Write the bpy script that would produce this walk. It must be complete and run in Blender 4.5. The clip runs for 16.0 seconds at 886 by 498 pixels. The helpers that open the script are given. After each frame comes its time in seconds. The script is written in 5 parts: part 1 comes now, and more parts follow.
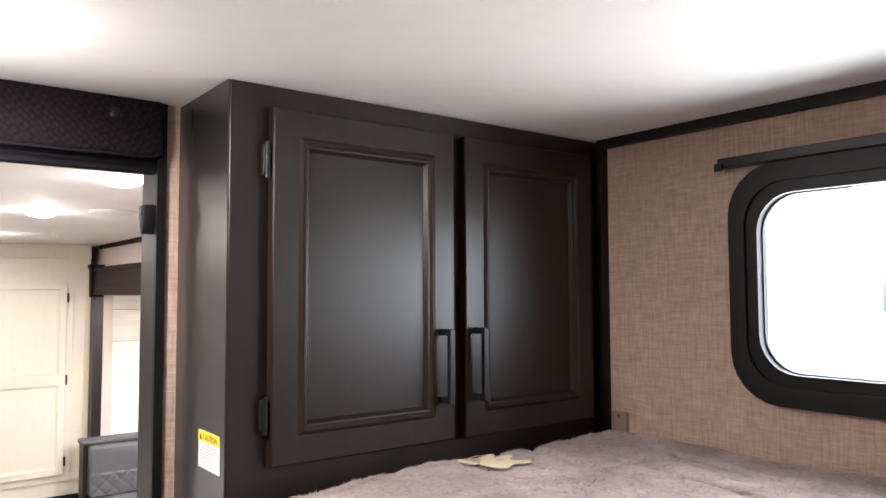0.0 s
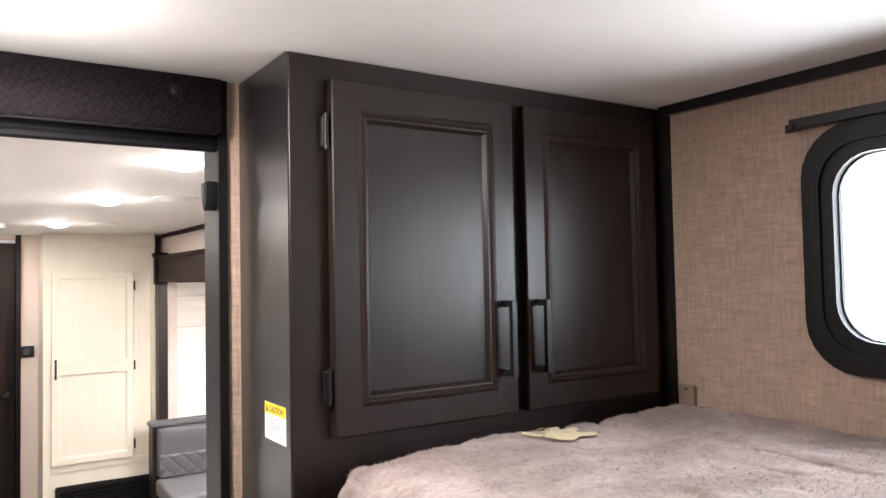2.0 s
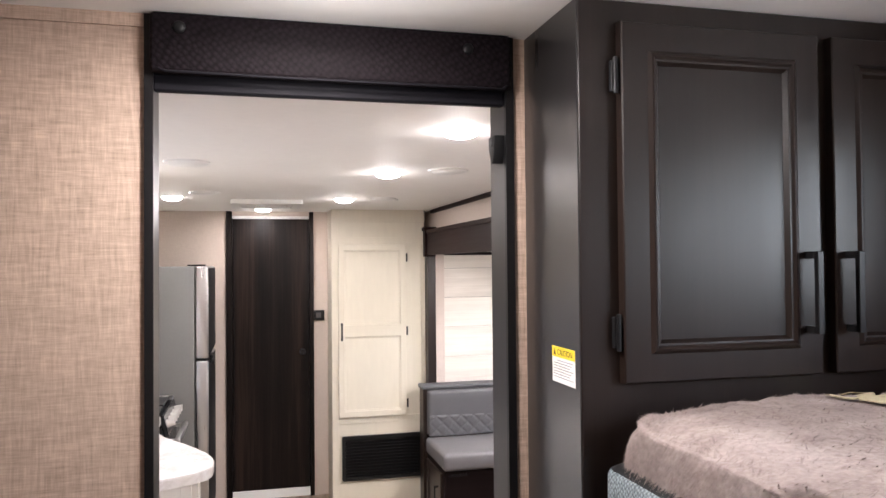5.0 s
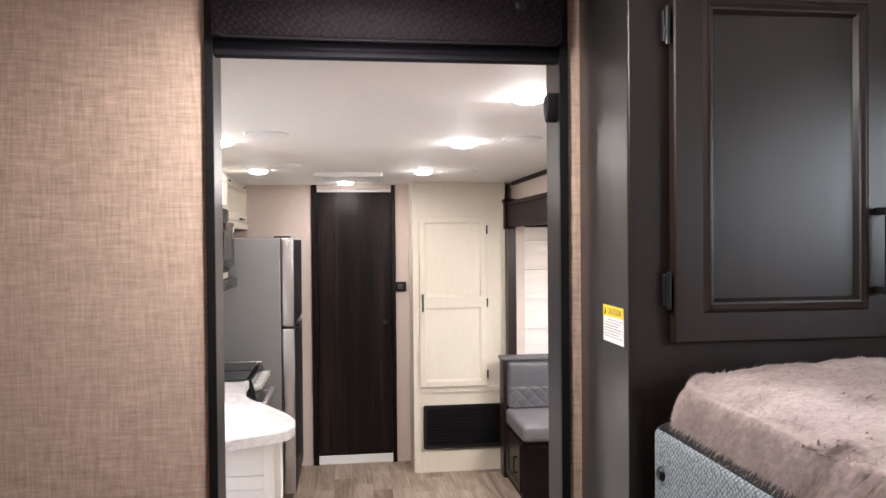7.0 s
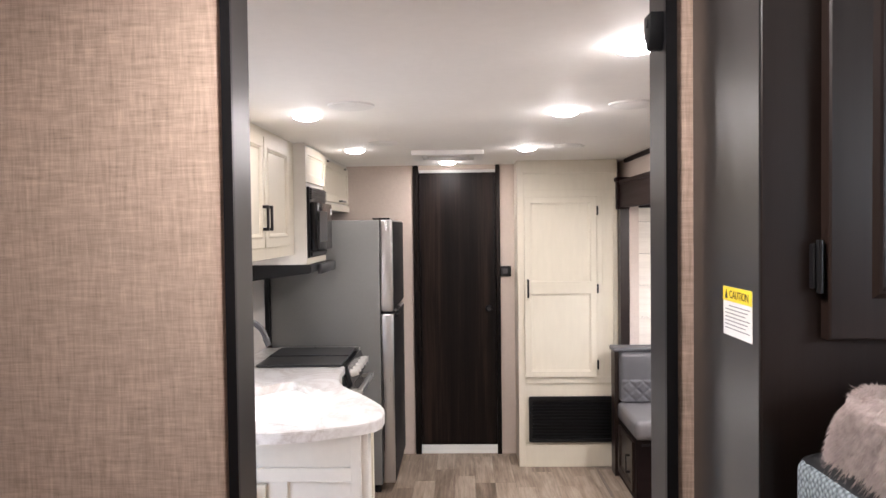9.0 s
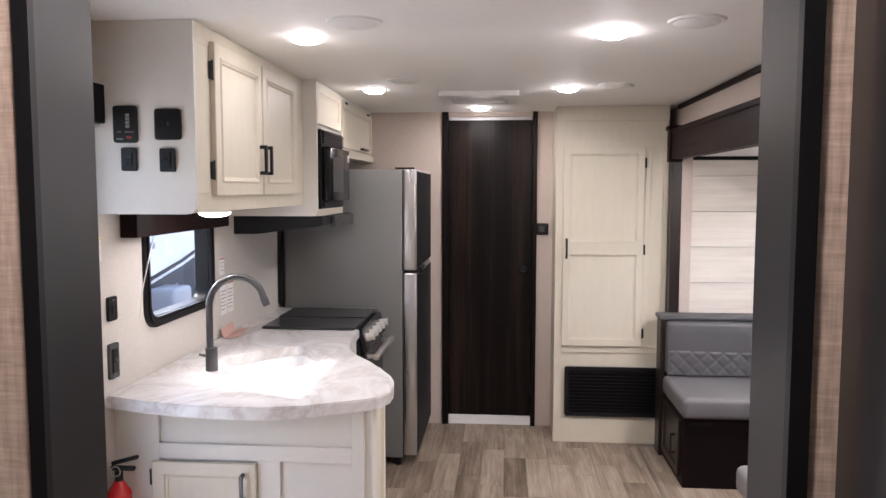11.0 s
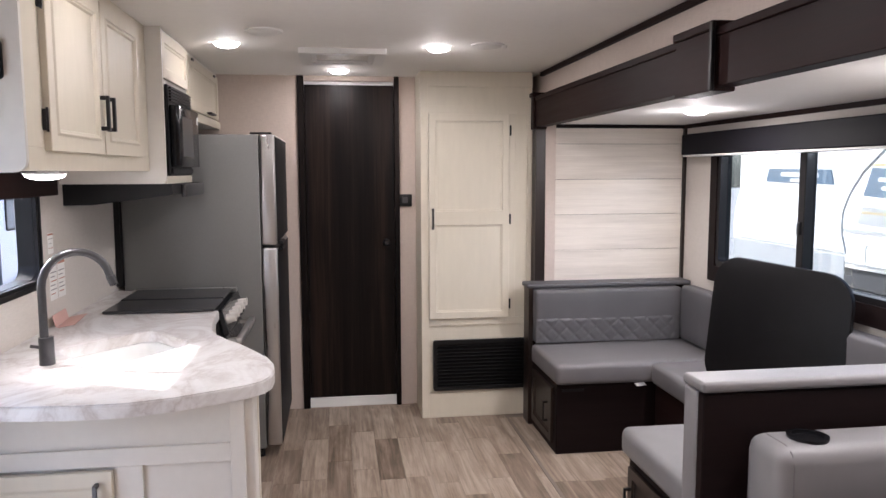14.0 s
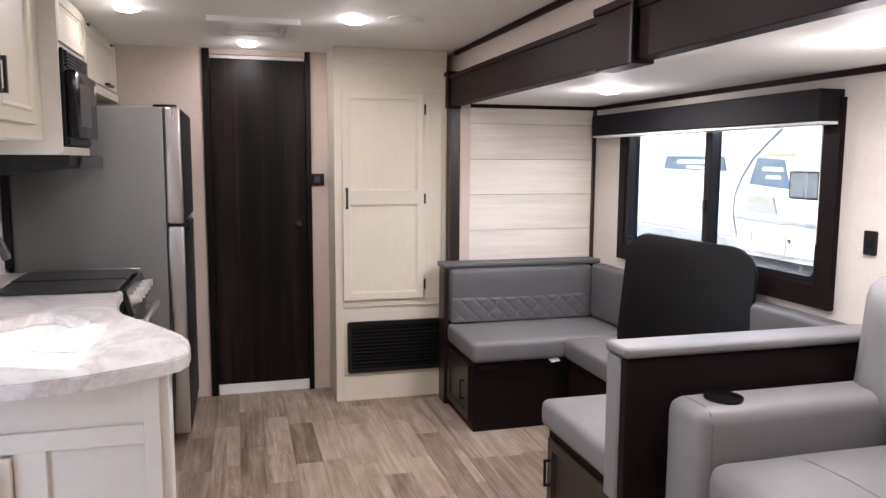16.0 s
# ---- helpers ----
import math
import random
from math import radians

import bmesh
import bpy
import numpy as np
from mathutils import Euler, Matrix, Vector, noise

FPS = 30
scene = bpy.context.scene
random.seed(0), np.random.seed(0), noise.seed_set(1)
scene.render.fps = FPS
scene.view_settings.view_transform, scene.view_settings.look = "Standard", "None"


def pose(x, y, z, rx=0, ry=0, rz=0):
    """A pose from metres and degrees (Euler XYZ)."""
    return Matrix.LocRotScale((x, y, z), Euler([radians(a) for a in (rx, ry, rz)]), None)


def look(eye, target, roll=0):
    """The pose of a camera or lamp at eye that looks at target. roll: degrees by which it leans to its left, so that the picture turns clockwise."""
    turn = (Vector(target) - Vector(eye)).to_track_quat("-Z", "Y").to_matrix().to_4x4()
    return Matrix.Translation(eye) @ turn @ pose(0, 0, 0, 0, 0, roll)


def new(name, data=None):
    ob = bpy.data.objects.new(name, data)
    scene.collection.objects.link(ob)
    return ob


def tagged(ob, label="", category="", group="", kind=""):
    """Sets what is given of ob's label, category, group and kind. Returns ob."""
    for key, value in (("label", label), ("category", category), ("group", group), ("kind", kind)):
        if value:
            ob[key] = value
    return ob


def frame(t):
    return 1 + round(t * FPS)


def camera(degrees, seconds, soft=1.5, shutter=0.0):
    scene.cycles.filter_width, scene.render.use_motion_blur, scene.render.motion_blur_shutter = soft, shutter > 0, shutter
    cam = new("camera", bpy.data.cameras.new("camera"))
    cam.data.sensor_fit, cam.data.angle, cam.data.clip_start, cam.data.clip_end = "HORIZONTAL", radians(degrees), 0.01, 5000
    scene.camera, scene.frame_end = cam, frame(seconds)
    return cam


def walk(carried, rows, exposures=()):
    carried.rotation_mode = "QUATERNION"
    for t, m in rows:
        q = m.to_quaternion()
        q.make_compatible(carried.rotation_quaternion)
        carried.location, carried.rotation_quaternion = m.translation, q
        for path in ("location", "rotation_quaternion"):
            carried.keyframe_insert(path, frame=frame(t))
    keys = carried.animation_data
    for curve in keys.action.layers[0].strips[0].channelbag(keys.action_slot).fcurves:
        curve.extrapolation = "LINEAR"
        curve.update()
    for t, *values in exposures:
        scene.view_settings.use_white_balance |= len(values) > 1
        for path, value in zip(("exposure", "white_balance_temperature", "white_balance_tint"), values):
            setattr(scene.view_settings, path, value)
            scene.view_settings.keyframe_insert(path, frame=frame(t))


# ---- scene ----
# camera
cam = camera(61.4, 16.0)
PATH = [
    (0, (-0.098, 0.437, 1.753), (1.113, 2.025, 1.866), -0.2),
    (0.5, (-0.092, 0.444, 1.751), (1.11, 2.039, 1.86), -0.1),
    (1, (-0.091, 0.451, 1.743), (1.105, 2.051, 1.843), 0.0),
    (1.5, (-0.092, 0.461, 1.732), (1.07, 2.087, 1.816), -0.5),
    (2, (-0.098, 0.457, 1.729), (0.997, 2.128, 1.807), -1.1),
    (2.5, (-0.102, 0.459, 1.722), (0.912, 2.181, 1.806), -1.1),
    (3, (-0.12, 0.469, 1.717), (0.787, 2.251, 1.793), -1.3),
    (3.5, (-0.132, 0.47, 1.704), (0.645, 2.312, 1.779), -1.2),
    (4, (-0.137, 0.476, 1.691), (0.539, 2.357, 1.751), -0.4),
    (4.5, (-0.15, 0.474, 1.683), (0.426, 2.389, 1.731), -0.1),
    (5, (-0.151, 0.473, 1.677), (0.337, 2.412, 1.715), -0.5),
    (7.5, (-0.063, 0.453, 1.642), (0.138, 2.442, 1.601), -0.3),
    (8, (-0.032, 0.507, 1.635), (0.099, 2.502, 1.583), -0.2),
    (8.5, (-0.013, 0.595, 1.626), (0.011, 2.594, 1.575), -0.3),
    (9, (0.000, 0.701, 1.618), (-0.054, 2.699, 1.561), -0.7),
    (9.5, (0.031, 0.806, 1.600), (-0.064, 2.801, 1.506), -0.8),
    (12, (0.06, 1.272, 1.546), (-0.121, 3.255, 1.368), 0.4),
    (12.5, (0.026, 1.304, 1.537), (-0.064, 3.292, 1.34), -0.3),
    (13, (-0.021, 1.327, 1.519), (0.012, 3.314, 1.296), -0.5),
    (13.5, (-0.068, 1.336, 1.506), (0.099, 3.317, 1.282), -0.4),
    (14, (-0.115, 1.351, 1.485), (0.16, 3.321, 1.277), -0.2),
    (14.5, (-0.147, 1.371, 1.458), (0.214, 3.327, 1.253), 0.5),
    (15, (-0.163, 1.39, 1.44), (0.272, 3.33, 1.225), 0.8),
    (15.5, (-0.172, 1.401, 1.426), (0.321, 3.326, 1.202), 0.8),
    (16, (-0.173, 1.401, 1.421), (0.354, 3.316, 1.187), 0.3),
]
EXPOSURES = [(0, 2.95, 6250, 14), (2.7, 3.0, 6250, 14), (3.3, 2.85, 6250, 15), (4.0, 2.76, 6250, 16), (5.0, 2.70, 6200, 16), (9.0, 2.56, 6200, 16), (12.0, 2.10, 6080, 18), (14.5, 2.12, 6080, 18), (16.0, 2.2, 6080, 18)]
walk(cam, [(t, look(e, g, r)) for t, e, g, r in PATH], EXPOSURES)

# ---- world, sun and exposure ----
SUN_DIR = Vector((0.664, -0.299, -0.533)).normalized()
world = bpy.data.worlds.new("sky")
scene.world = world
world.use_nodes = True
wn = world.node_tree.nodes
sky = wn.new("ShaderNodeTexSky")
sky.sky_type, sky.sun_disc = "NISHITA", False
sky.sun_elevation = math.asin(-SUN_DIR.z)
sky.sun_rotation = math.atan2(-SUN_DIR.x, -SUN_DIR.y)
sky.air_density, sky.dust_density = 0.8, 2.5
world.node_tree.links.new(sky.outputs[0], wn["Background"].inputs[0])
wn["Background"].inputs[1].default_value = 0.15
sun = new("sun", bpy.data.lights.new("sun", "SUN"))
sun.data.energy, sun.data.angle, sun.data.color = 2.1, radians(0.5), (1.0, 0.95, 0.88)
sun.matrix_world = look((-8, 6, 10), Vector((-8, 6, 10)) + SUN_DIR)


def sky_lamp(x, y, z, turn, w, h, watts, down=0, tone=(0.93, 0.97, 1.0), spread=180):
    """Daylight standing in a window's opening."""
    li = new("daylight", bpy.data.lights.new("daylight", "AREA"))
    li.data.shape, li.data.size, li.data.size_y, li.data.energy, li.data.color = "RECTANGLE", w, h, watts, tone
    li.data.spread = radians(spread)
    li.matrix_world = pose(x, y, z, 90 + down, 0, turn)


sky_lamp(1.0925, 0.7575, 1.764, 90, 0.755, 0.352, 1.25, 0, (1.0, 0.975, 0.94), 140)
sky_lamp(-1.262, 2.745, 0.95, -90, 0.54, 1.55, 1.3, 22, (0.96, 0.98, 1.0))
sky_lamp(1.99, 4.47, 1.585, 90, 1.40, 0.022, 9.0, -42)


# ---- materials ----
def material(name, rough=0.5, metal=0.0, spec=0.5):
    m = bpy.data.materials.new(name)
    m.use_nodes = True
    b = m.node_tree.nodes["Principled BSDF"]
    b.inputs["Roughness"].default_value = rough
    b.inputs["Metallic"].default_value = metal
    b.inputs["Specular IOR Level"].default_value = spec
    return m, m.node_tree.nodes, m.node_tree.links, b


def noise_node(nodes, links, scale, stretch=(1, 1, 1), detail=4, rough=0.5, distort=0.0, coords="Object"):
    mp, nz = nodes.new("ShaderNodeMapping"), nodes.new("ShaderNodeTexNoise")
    mp.inputs["Scale"].default_value = stretch
    if coords == "Piece":
        # each piece takes its own cut of the pattern
        geo, info, add = nodes.new("ShaderNodeNewGeometry"), nodes.new("ShaderNodeObjectInfo"), nodes.new("ShaderNodeVectorMath")
        links.new(geo.outputs["Position"], add.inputs[0])
        links.new(math_node(nodes, links, "MULTIPLY", info.outputs["Random"], 31.0), add.inputs[1])
        links.new(add.outputs[0], mp.inputs["Vector"])
    else:
        links.new(nodes.new("ShaderNodeTexCoord").outputs[coords], mp.inputs["Vector"])
    links.new(mp.outputs[0], nz.inputs["Vector"])
    nz.inputs["Scale"].default_value, nz.inputs["Detail"].default_value = scale, detail
    nz.inputs["Roughness"].default_value, nz.inputs["Distortion"].default_value = rough, distort
    return nz.outputs["Fac"]


def ramp_node(nodes, links, fac, stops):
    r = nodes.new("ShaderNodeValToRGB")
    while len(r.color_ramp.elements) < len(stops):
        r.color_ramp.elements.new(0.5)
    for e, (p, c) in zip(r.color_ramp.elements, stops):
        e.position, e.color = p, (*c, 1)
    links.new(fac, r.inputs[0])
    return r.outputs[0]


def mix_node(nodes, links, fac, a, b, kind="MIX"):
    x = nodes.new("ShaderNodeMix")
    x.data_type, x.blend_type = "RGBA", kind
    for sock, v in ((x.inputs[0], fac), (x.inputs[6], a), (x.inputs[7], b)):
        if hasattr(v, "links"):
            links.new(v, sock)
        else:
            sock.default_value = v if isinstance(v, float) else (*v, 1)
    return x.outputs[2]


def math_node(nodes, links, op, a, b):
    x = nodes.new("ShaderNodeMath")
    x.operation = op
    for sock, v in ((x.inputs[0], a), (x.inputs[1], b)):
        if hasattr(v, "links"):
            links.new(v, sock)
        else:
            sock.default_value = v
    return x.outputs[0]


def bump_node(nodes, links, bsdf, height, strength, distance):
    b = nodes.new("ShaderNodeBump")
    b.inputs["Strength"].default_value, b.inputs["Distance"].default_value = strength, distance
    links.new(height, b.inputs["Height"])
    links.new(b.outputs[0], bsdf.inputs["Normal"])


def shade(c, k):
    return tuple(min(1.0, v * k) for v in c)


def plain(name, col, rough=0.5, metal=0.0, vary=0.12, grain=60, bump=0.05, stretch=(1, 1, 1), spec=0.5):
    """Paint, plastic or metal with broad staining and fine grain."""
    m, n, l, b = material(name, rough, metal, spec)
    broad = noise_node(n, l, 2.5, stretch, 3)
    fine = noise_node(n, l, grain, stretch, 3)
    f = math_node(n, l, "ADD", math_node(n, l, "MULTIPLY", broad, 0.6), math_node(n, l, "MULTIPLY", fine, 0.4))
    l.new(ramp_node(n, l, f, [(0.3, shade(col, 1 - vary)), (0.7, shade(col, 1 + vary))]), b.inputs["Base Color"])
    r = math_node(n, l, "ADD", math_node(n, l, "MULTIPLY", broad, 0.16), rough - 0.08)
    l.new(r, b.inputs["Roughness"])
    if bump:
        bump_node(n, l, b, fine, bump, 0.002)
    return m


def linen(name, col, contrast=0.22):
    """Woven wall covering: long uneven threads both ways."""
    m, n, l, b = material(name, 0.75, 0, 0.25)
    across = noise_node(n, l, 1, (34, 34, 460), 2, 0.6)
    down = noise_node(n, l, 1, (420, 420, 30), 2, 0.6)
    slub = noise_node(n, l, 1, (20, 20, 210), 2, 0.6)
    slub2 = noise_node(n, l, 1, (200, 200, 18), 2, 0.6)
    broad = noise_node(n, l, 1.7, (1, 1, 1), 3)
    w = math_node(n, l, "ADD", math_node(n, l, "MULTIPLY", across, 0.5), math_node(n, l, "MULTIPLY", down, 0.5))
    s = math_node(n, l, "ADD", math_node(n, l, "MULTIPLY", slub, 0.5), math_node(n, l, "MULTIPLY", slub2, 0.5))
    t = math_node(n, l, "ADD", math_node(n, l, "MULTIPLY", w, 0.5), math_node(n, l, "MULTIPLY", s, 0.5))
    c = ramp_node(n, l, t, [(0.36, shade(col, 1 - contrast)), (0.5, col), (0.64, shade(col, 1 + contrast))])
    l.new(mix_node(n, l, broad, c, mix_node(n, l, 0.5, c, shade(col, 0.94))), b.inputs["Base Color"])
    bump_node(n, l, b, t, 0.35, 0.0015)
    return m


def wood(name, dark, light, along="z", rough=0.4, spec=0.5, contrast=1.0, perobj=0.0):
    """Timber or its print: streaks along the grain, broad figure, knots of tone."""
    st = {"x": (1, 26, 26), "y": (26, 1, 26), "z": (26, 26, 1)}[along]
    m, n, l, b = material(name, rough, 0, spec)
    co = "Piece" if perobj else "Object"
    streak = noise_node(n, l, 1.6, st, 6, 0.65, 0.4, co)
    fine = noise_node(n, l, 9, st, 4, 0.6, 0.0, co)
    broad = noise_node(n, l, 1.3, tuple(0.25 * v if v > 1 else 1.2 for v in st), 3, 0.5, 0.6, co)
    t = math_node(n, l, "ADD", math_node(n, l, "MULTIPLY", streak, 0.5), math_node(n, l, "MULTIPLY", fine, 0.18))
    t = math_node(n, l, "ADD", t, math_node(n, l, "MULTIPLY", broad, 0.32))
    if perobj:
        info = n.new("ShaderNodeObjectInfo")
        t = math_node(n, l, "ADD", t, math_node(n, l, "MULTIPLY", math_node(n, l, "SUBTRACT", info.outputs["Random"], 0.5), perobj))
    w = 0.22 / contrast
    c = ramp_node(n, l, t, [(0.5 - w, dark), (0.5, tuple((a + c) / 2 for a, c in zip(dark, light))), (0.5 + w, light)])
    l.new(c, b.inputs["Base Color"])
    l.new(math_node(n, l, "ADD", math_node(n, l, "MULTIPLY", streak, 0.2), rough - 0.1), b.inputs["Roughness"])
    bump_node(n, l, b, streak, 0.12, 0.001)
    return m


def vinyl_oak(name):
    """Printed oak planks: weathered streaks, pale limed patches, short dark ticks; each plank its own cut and tone."""
    m, n, l, b = material(name, 0.45, 0, 0.35)
    streak = noise_node(n, l, 1.5, (30, 1.3, 30), 7, 0.62, 0.9, "Piece")
    limed = noise_node(n, l, 1.0, (13, 2.6, 13), 4, 0.55, 0.8, "Piece")
    tick = noise_node(n, l, 5.0, (60, 2.2, 60), 3, 0.6, 0.2, "Piece")
    info = n.new("ShaderNodeObjectInfo")
    t = math_node(n, l, "ADD", math_node(n, l, "MULTIPLY", streak, 0.62), math_node(n, l, "MULTIPLY", limed, 0.38))
    t = math_node(n, l, "ADD", t, math_node(n, l, "MULTIPLY", math_node(n, l, "SUBTRACT", info.outputs["Random"], 0.5), 0.19))
    c = ramp_node(n, l, t, [(0.32, (0.115, 0.083, 0.060)), (0.44, (0.200, 0.149, 0.111)), (0.54, (0.280, 0.217, 0.167)), (0.68, (0.395, 0.322, 0.260))])
    d = ramp_node(n, l, tick, [(0.30, (0.62, 0.58, 0.55)), (0.40, (1.0, 1.0, 1.0))])
    l.new(mix_node(n, l, 0.8, c, d, "MULTIPLY"), b.inputs["Base Color"])
    l.new(math_node(n, l, "ADD", math_node(n, l, "MULTIPLY", streak, 0.25), 0.34), b.inputs["Roughness"])
    bump_node(n, l, b, streak, 0.18, 0.001)
    return m


def door_print(name):
    """Very dark oak print with a few broad brown bands along the grain."""
    m, n, l, b = material(name, 0.42, 0, 0.15)
    band = noise_node(n, l, 1.0, (8.5, 8.5, 0.55), 4, 0.55, 0.5)
    streak = noise_node(n, l, 2.0, (40, 40, 1.0), 6, 0.65, 0.4)
    t = math_node(n, l, "ADD", math_node(n, l, "MULTIPLY", band, 0.62), math_node(n, l, "MULTIPLY", streak, 0.38))
    l.new(ramp_node(n, l, t, [(0.38, (0.0030, 0.0021, 0.0020)), (0.50, (0.0080, 0.0050, 0.0042)), (0.62, (0.023, 0.0138, 0.0106))]), b.inputs["Base Color"])
    l.new(math_node(n, l, "ADD", math_node(n, l, "MULTIPLY", streak, 0.2), 0.32), b.inputs["Roughness"])
    bump_node(n, l, b, streak, 0.10, 0.001)
    return m


def marble(name):
    m, n, l, b = material(name, 0.32, 0, 0.5)
    warp = noise_node(n, l, 3.2, (1, 0.6, 1), 6, 0.6, 1.6)
    vein = math_node(n, l, "ABSOLUTE", math_node(n, l, "SUBTRACT", warp, 0.5), 0.0)
    warp2 = noise_node(n, l, 7.0, (0.7, 1, 1), 5, 0.6, 1.2)
    vein2 = math_node(n, l, "ABSOLUTE", math_node(n, l, "SUBTRACT", warp2, 0.52), 0.0)
    cloud = noise_node(n, l, 4, (1, 1, 1), 3)
    c1 = ramp_node(n, l, vein, [(0.0, (0.48, 0.44, 0.42)), (0.03, (0.58, 0.555, 0.54)), (0.09, (0.68, 0.67, 0.66))])
    c2 = ramp_node(n, l, vein2, [(0.0, (0.78, 0.76, 0.74)), (0.03, (1, 1, 1))])
    c = mix_node(n, l, 0.4, c1, c2, "MULTIPLY")
    l.new(mix_node(n, l, math_node(n, l, "MULTIPLY", cloud, 0.25), c, (0.64, 0.62, 0.605)), b.inputs["Base Color"])
    return m


def leatherette(name, col, rough=0.5):
    m, n, l, b = material(name, rough, 0, 0.4)
    vo = n.new("ShaderNodeTexVoronoi")
    tc = n.new("ShaderNodeTexCoord")
    l.new(tc.outputs["Object"], vo.inputs["Vector"])
    vo.inputs["Scale"].default_value = 420
    broad = noise_node(n, l, 3.5, (1, 1, 1), 4)
    l.new(ramp_node(n, l, broad, [(0.3, shade(col, 0.9)), (0.7, shade(col, 1.1))]), b.inputs["Base Color"])
    crease = noise_node(n, l, 7, (1, 1, 1), 4, 0.55)
    h = math_node(n, l, "ADD", math_node(n, l, "MULTIPLY", vo.outputs["Distance"], 0.12), crease)
    bump_node(n, l, b, h, 0.3, 0.004)
    return m


def weave(name, a, bcol, scale, spec=0.25):
    """Coarse basket-woven cloth."""
    m, n, l, b = material(name, 0.65, 0, spec)
    tc = n.new("ShaderNodeTexCoord")
    mp = n.new("ShaderNodeMapping")
    mp.inputs["Rotation"].default_value = (radians(45), radians(20), radians(45))
    l.new(tc.outputs["Object"], mp.inputs["Vector"])
    vo = n.new("ShaderNodeTexVoronoi")
    vo.inputs["Scale"].default_value = scale
    vo.inputs["Randomness"].default_value = 0.35
    l.new(mp.outputs[0], vo.inputs["Vector"])
    l.new(ramp_node(n, l, vo.outputs["Distance"], [(0.25, a), (0.75, bcol)]), b.inputs["Base Color"])
    inv = math_node(n, l, "SUBTRACT", 1.0, vo.outputs["Distance"])
    bump_node(n, l, b, inv, 0.6, 0.002)
    return m


def glass(name, tint, rough=0.0, mixed=0.9):
    """A thin pane: mostly clear, with a little mirror."""
    m = bpy.data.materials.new(name)
    m.use_nodes = True
    n, l = m.node_tree.nodes, m.node_tree.links
    n.remove(n["Principled BSDF"])
    tr, gl, mx = n.new("ShaderNodeBsdfTransparent"), n.new("ShaderNodeBsdfGlossy"), n.new("ShaderNodeMixShader")
    tr.inputs[0].default_value = (*tint, 1)
    gl.inputs["Roughness"].default_value = rough
    mx.inputs[0].default_value = 1 - mixed
    l.new(tr.outputs[0], mx.inputs[1])
    l.new(gl.outputs[0], mx.inputs[2])
    l.new(mx.outputs[0], n["Material Output"].inputs[0])
    return m


def glow(name, col, strength):
    m, n, l, b = material(name, 0.4)
    b.inputs["Base Color"].default_value = (0.8, 0.8, 0.8, 1)
    b.inputs["Emission Color"].default_value = (*col, 1)
    b.inputs["Emission Strength"].default_value = strength
    return m


def gravel(name):
    m, n, l, b = material(name, 0.9)
    vo = n.new("ShaderNodeTexVoronoi")
    tc = n.new("ShaderNodeTexCoord")
    l.new(tc.outputs["Object"], vo.inputs["Vector"])
    vo.inputs["Scale"].default_value = 26
    broad = noise_node(n, l, 0.5, (1, 1, 1), 4)
    c = ramp_node(n, l, vo.outputs["Color"], [(0.2, (0.38, 0.365, 0.34)), (0.8, (0.66, 0.64, 0.60))])
    l.new(mix_node(n, l, broad, c, (0.54, 0.52, 0.49)), b.inputs["Base Color"])
    bump_node(n, l, b, vo.outputs["Distance"], 0.8, 0.02)
    return m


def fleece(name, sparkle):
    """Brushed pile: patches that lie one way or the other, their shading painted in, and fine hair."""
    m, n, l, b = material(name, 0.95, 0, 0.1)
    nap = noise_node(n, l, 5.5, (1, 1, 1), 5, 0.6, 0.8)
    hair = noise_node(n, l, 130, (1, 1, 1), 3)
    c = ramp_node(n, l, nap, [(0.36, (0.355, 0.292, 0.272)), (0.5, (0.455, 0.378, 0.352)), (0.62, (0.55, 0.47, 0.445))])
    clump = noise_node(n, l, 48, (1, 1, 0.5), 4, 0.6, 1.2)
    c = mix_node(n, l, 1.0, c, ramp_node(n, l, clump, [(0.30, (0.72, 0.69, 0.68)), (0.42, (0.95, 0.94, 0.94)), (0.66, (1.0, 1.0, 1.0))]), "MULTIPLY")
    h = ramp_node(n, l, hair, [(0.3, (0.80 - sparkle,) * 3), (0.7, (1.0, 1.0, 1.0))])
    col = mix_node(n, l, 1.0, c, h, "MULTIPLY")
    l.new(col, b.inputs["Base Color"])
    bump_node(n, l, b, hair, 0.5, 0.004)
    if sparkle:
        # single hairs let light through
        tr, mx = n.new("ShaderNodeBsdfTranslucent"), n.new("ShaderNodeMixShader")
        l.new(col, tr.inputs[0])
        mx.inputs[0].default_value = 0.25
        l.new(b.outputs[0], mx.inputs[1])
        l.new(tr.outputs[0], mx.inputs[2])
        l.new(mx.outputs[0], n["Material Output"].inputs[0])
    return m


# bunk-room linen: beige-brown, deepened in colour for the dimmer light there
LINEN = linen("brown_linen_dim_room", (0.430, 0.318, 0.250), 0.40)
BEIGE = linen("pale_linen_wall_covering", (0.56, 0.475, 0.415), 0.12)
PALE = linen("off_white_wall_covering", (0.595, 0.553, 0.507), 0.10)
CEIL = plain("ceiling_panel", (0.85, 0.838, 0.805), 0.6, 0, 0.03, 30, 0.04)
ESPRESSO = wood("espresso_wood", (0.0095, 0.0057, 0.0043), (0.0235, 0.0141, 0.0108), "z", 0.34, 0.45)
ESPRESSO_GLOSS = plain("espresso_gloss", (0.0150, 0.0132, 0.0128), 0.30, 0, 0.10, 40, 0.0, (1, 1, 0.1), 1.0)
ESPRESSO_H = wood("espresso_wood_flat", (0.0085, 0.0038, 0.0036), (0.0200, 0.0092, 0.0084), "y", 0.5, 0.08)
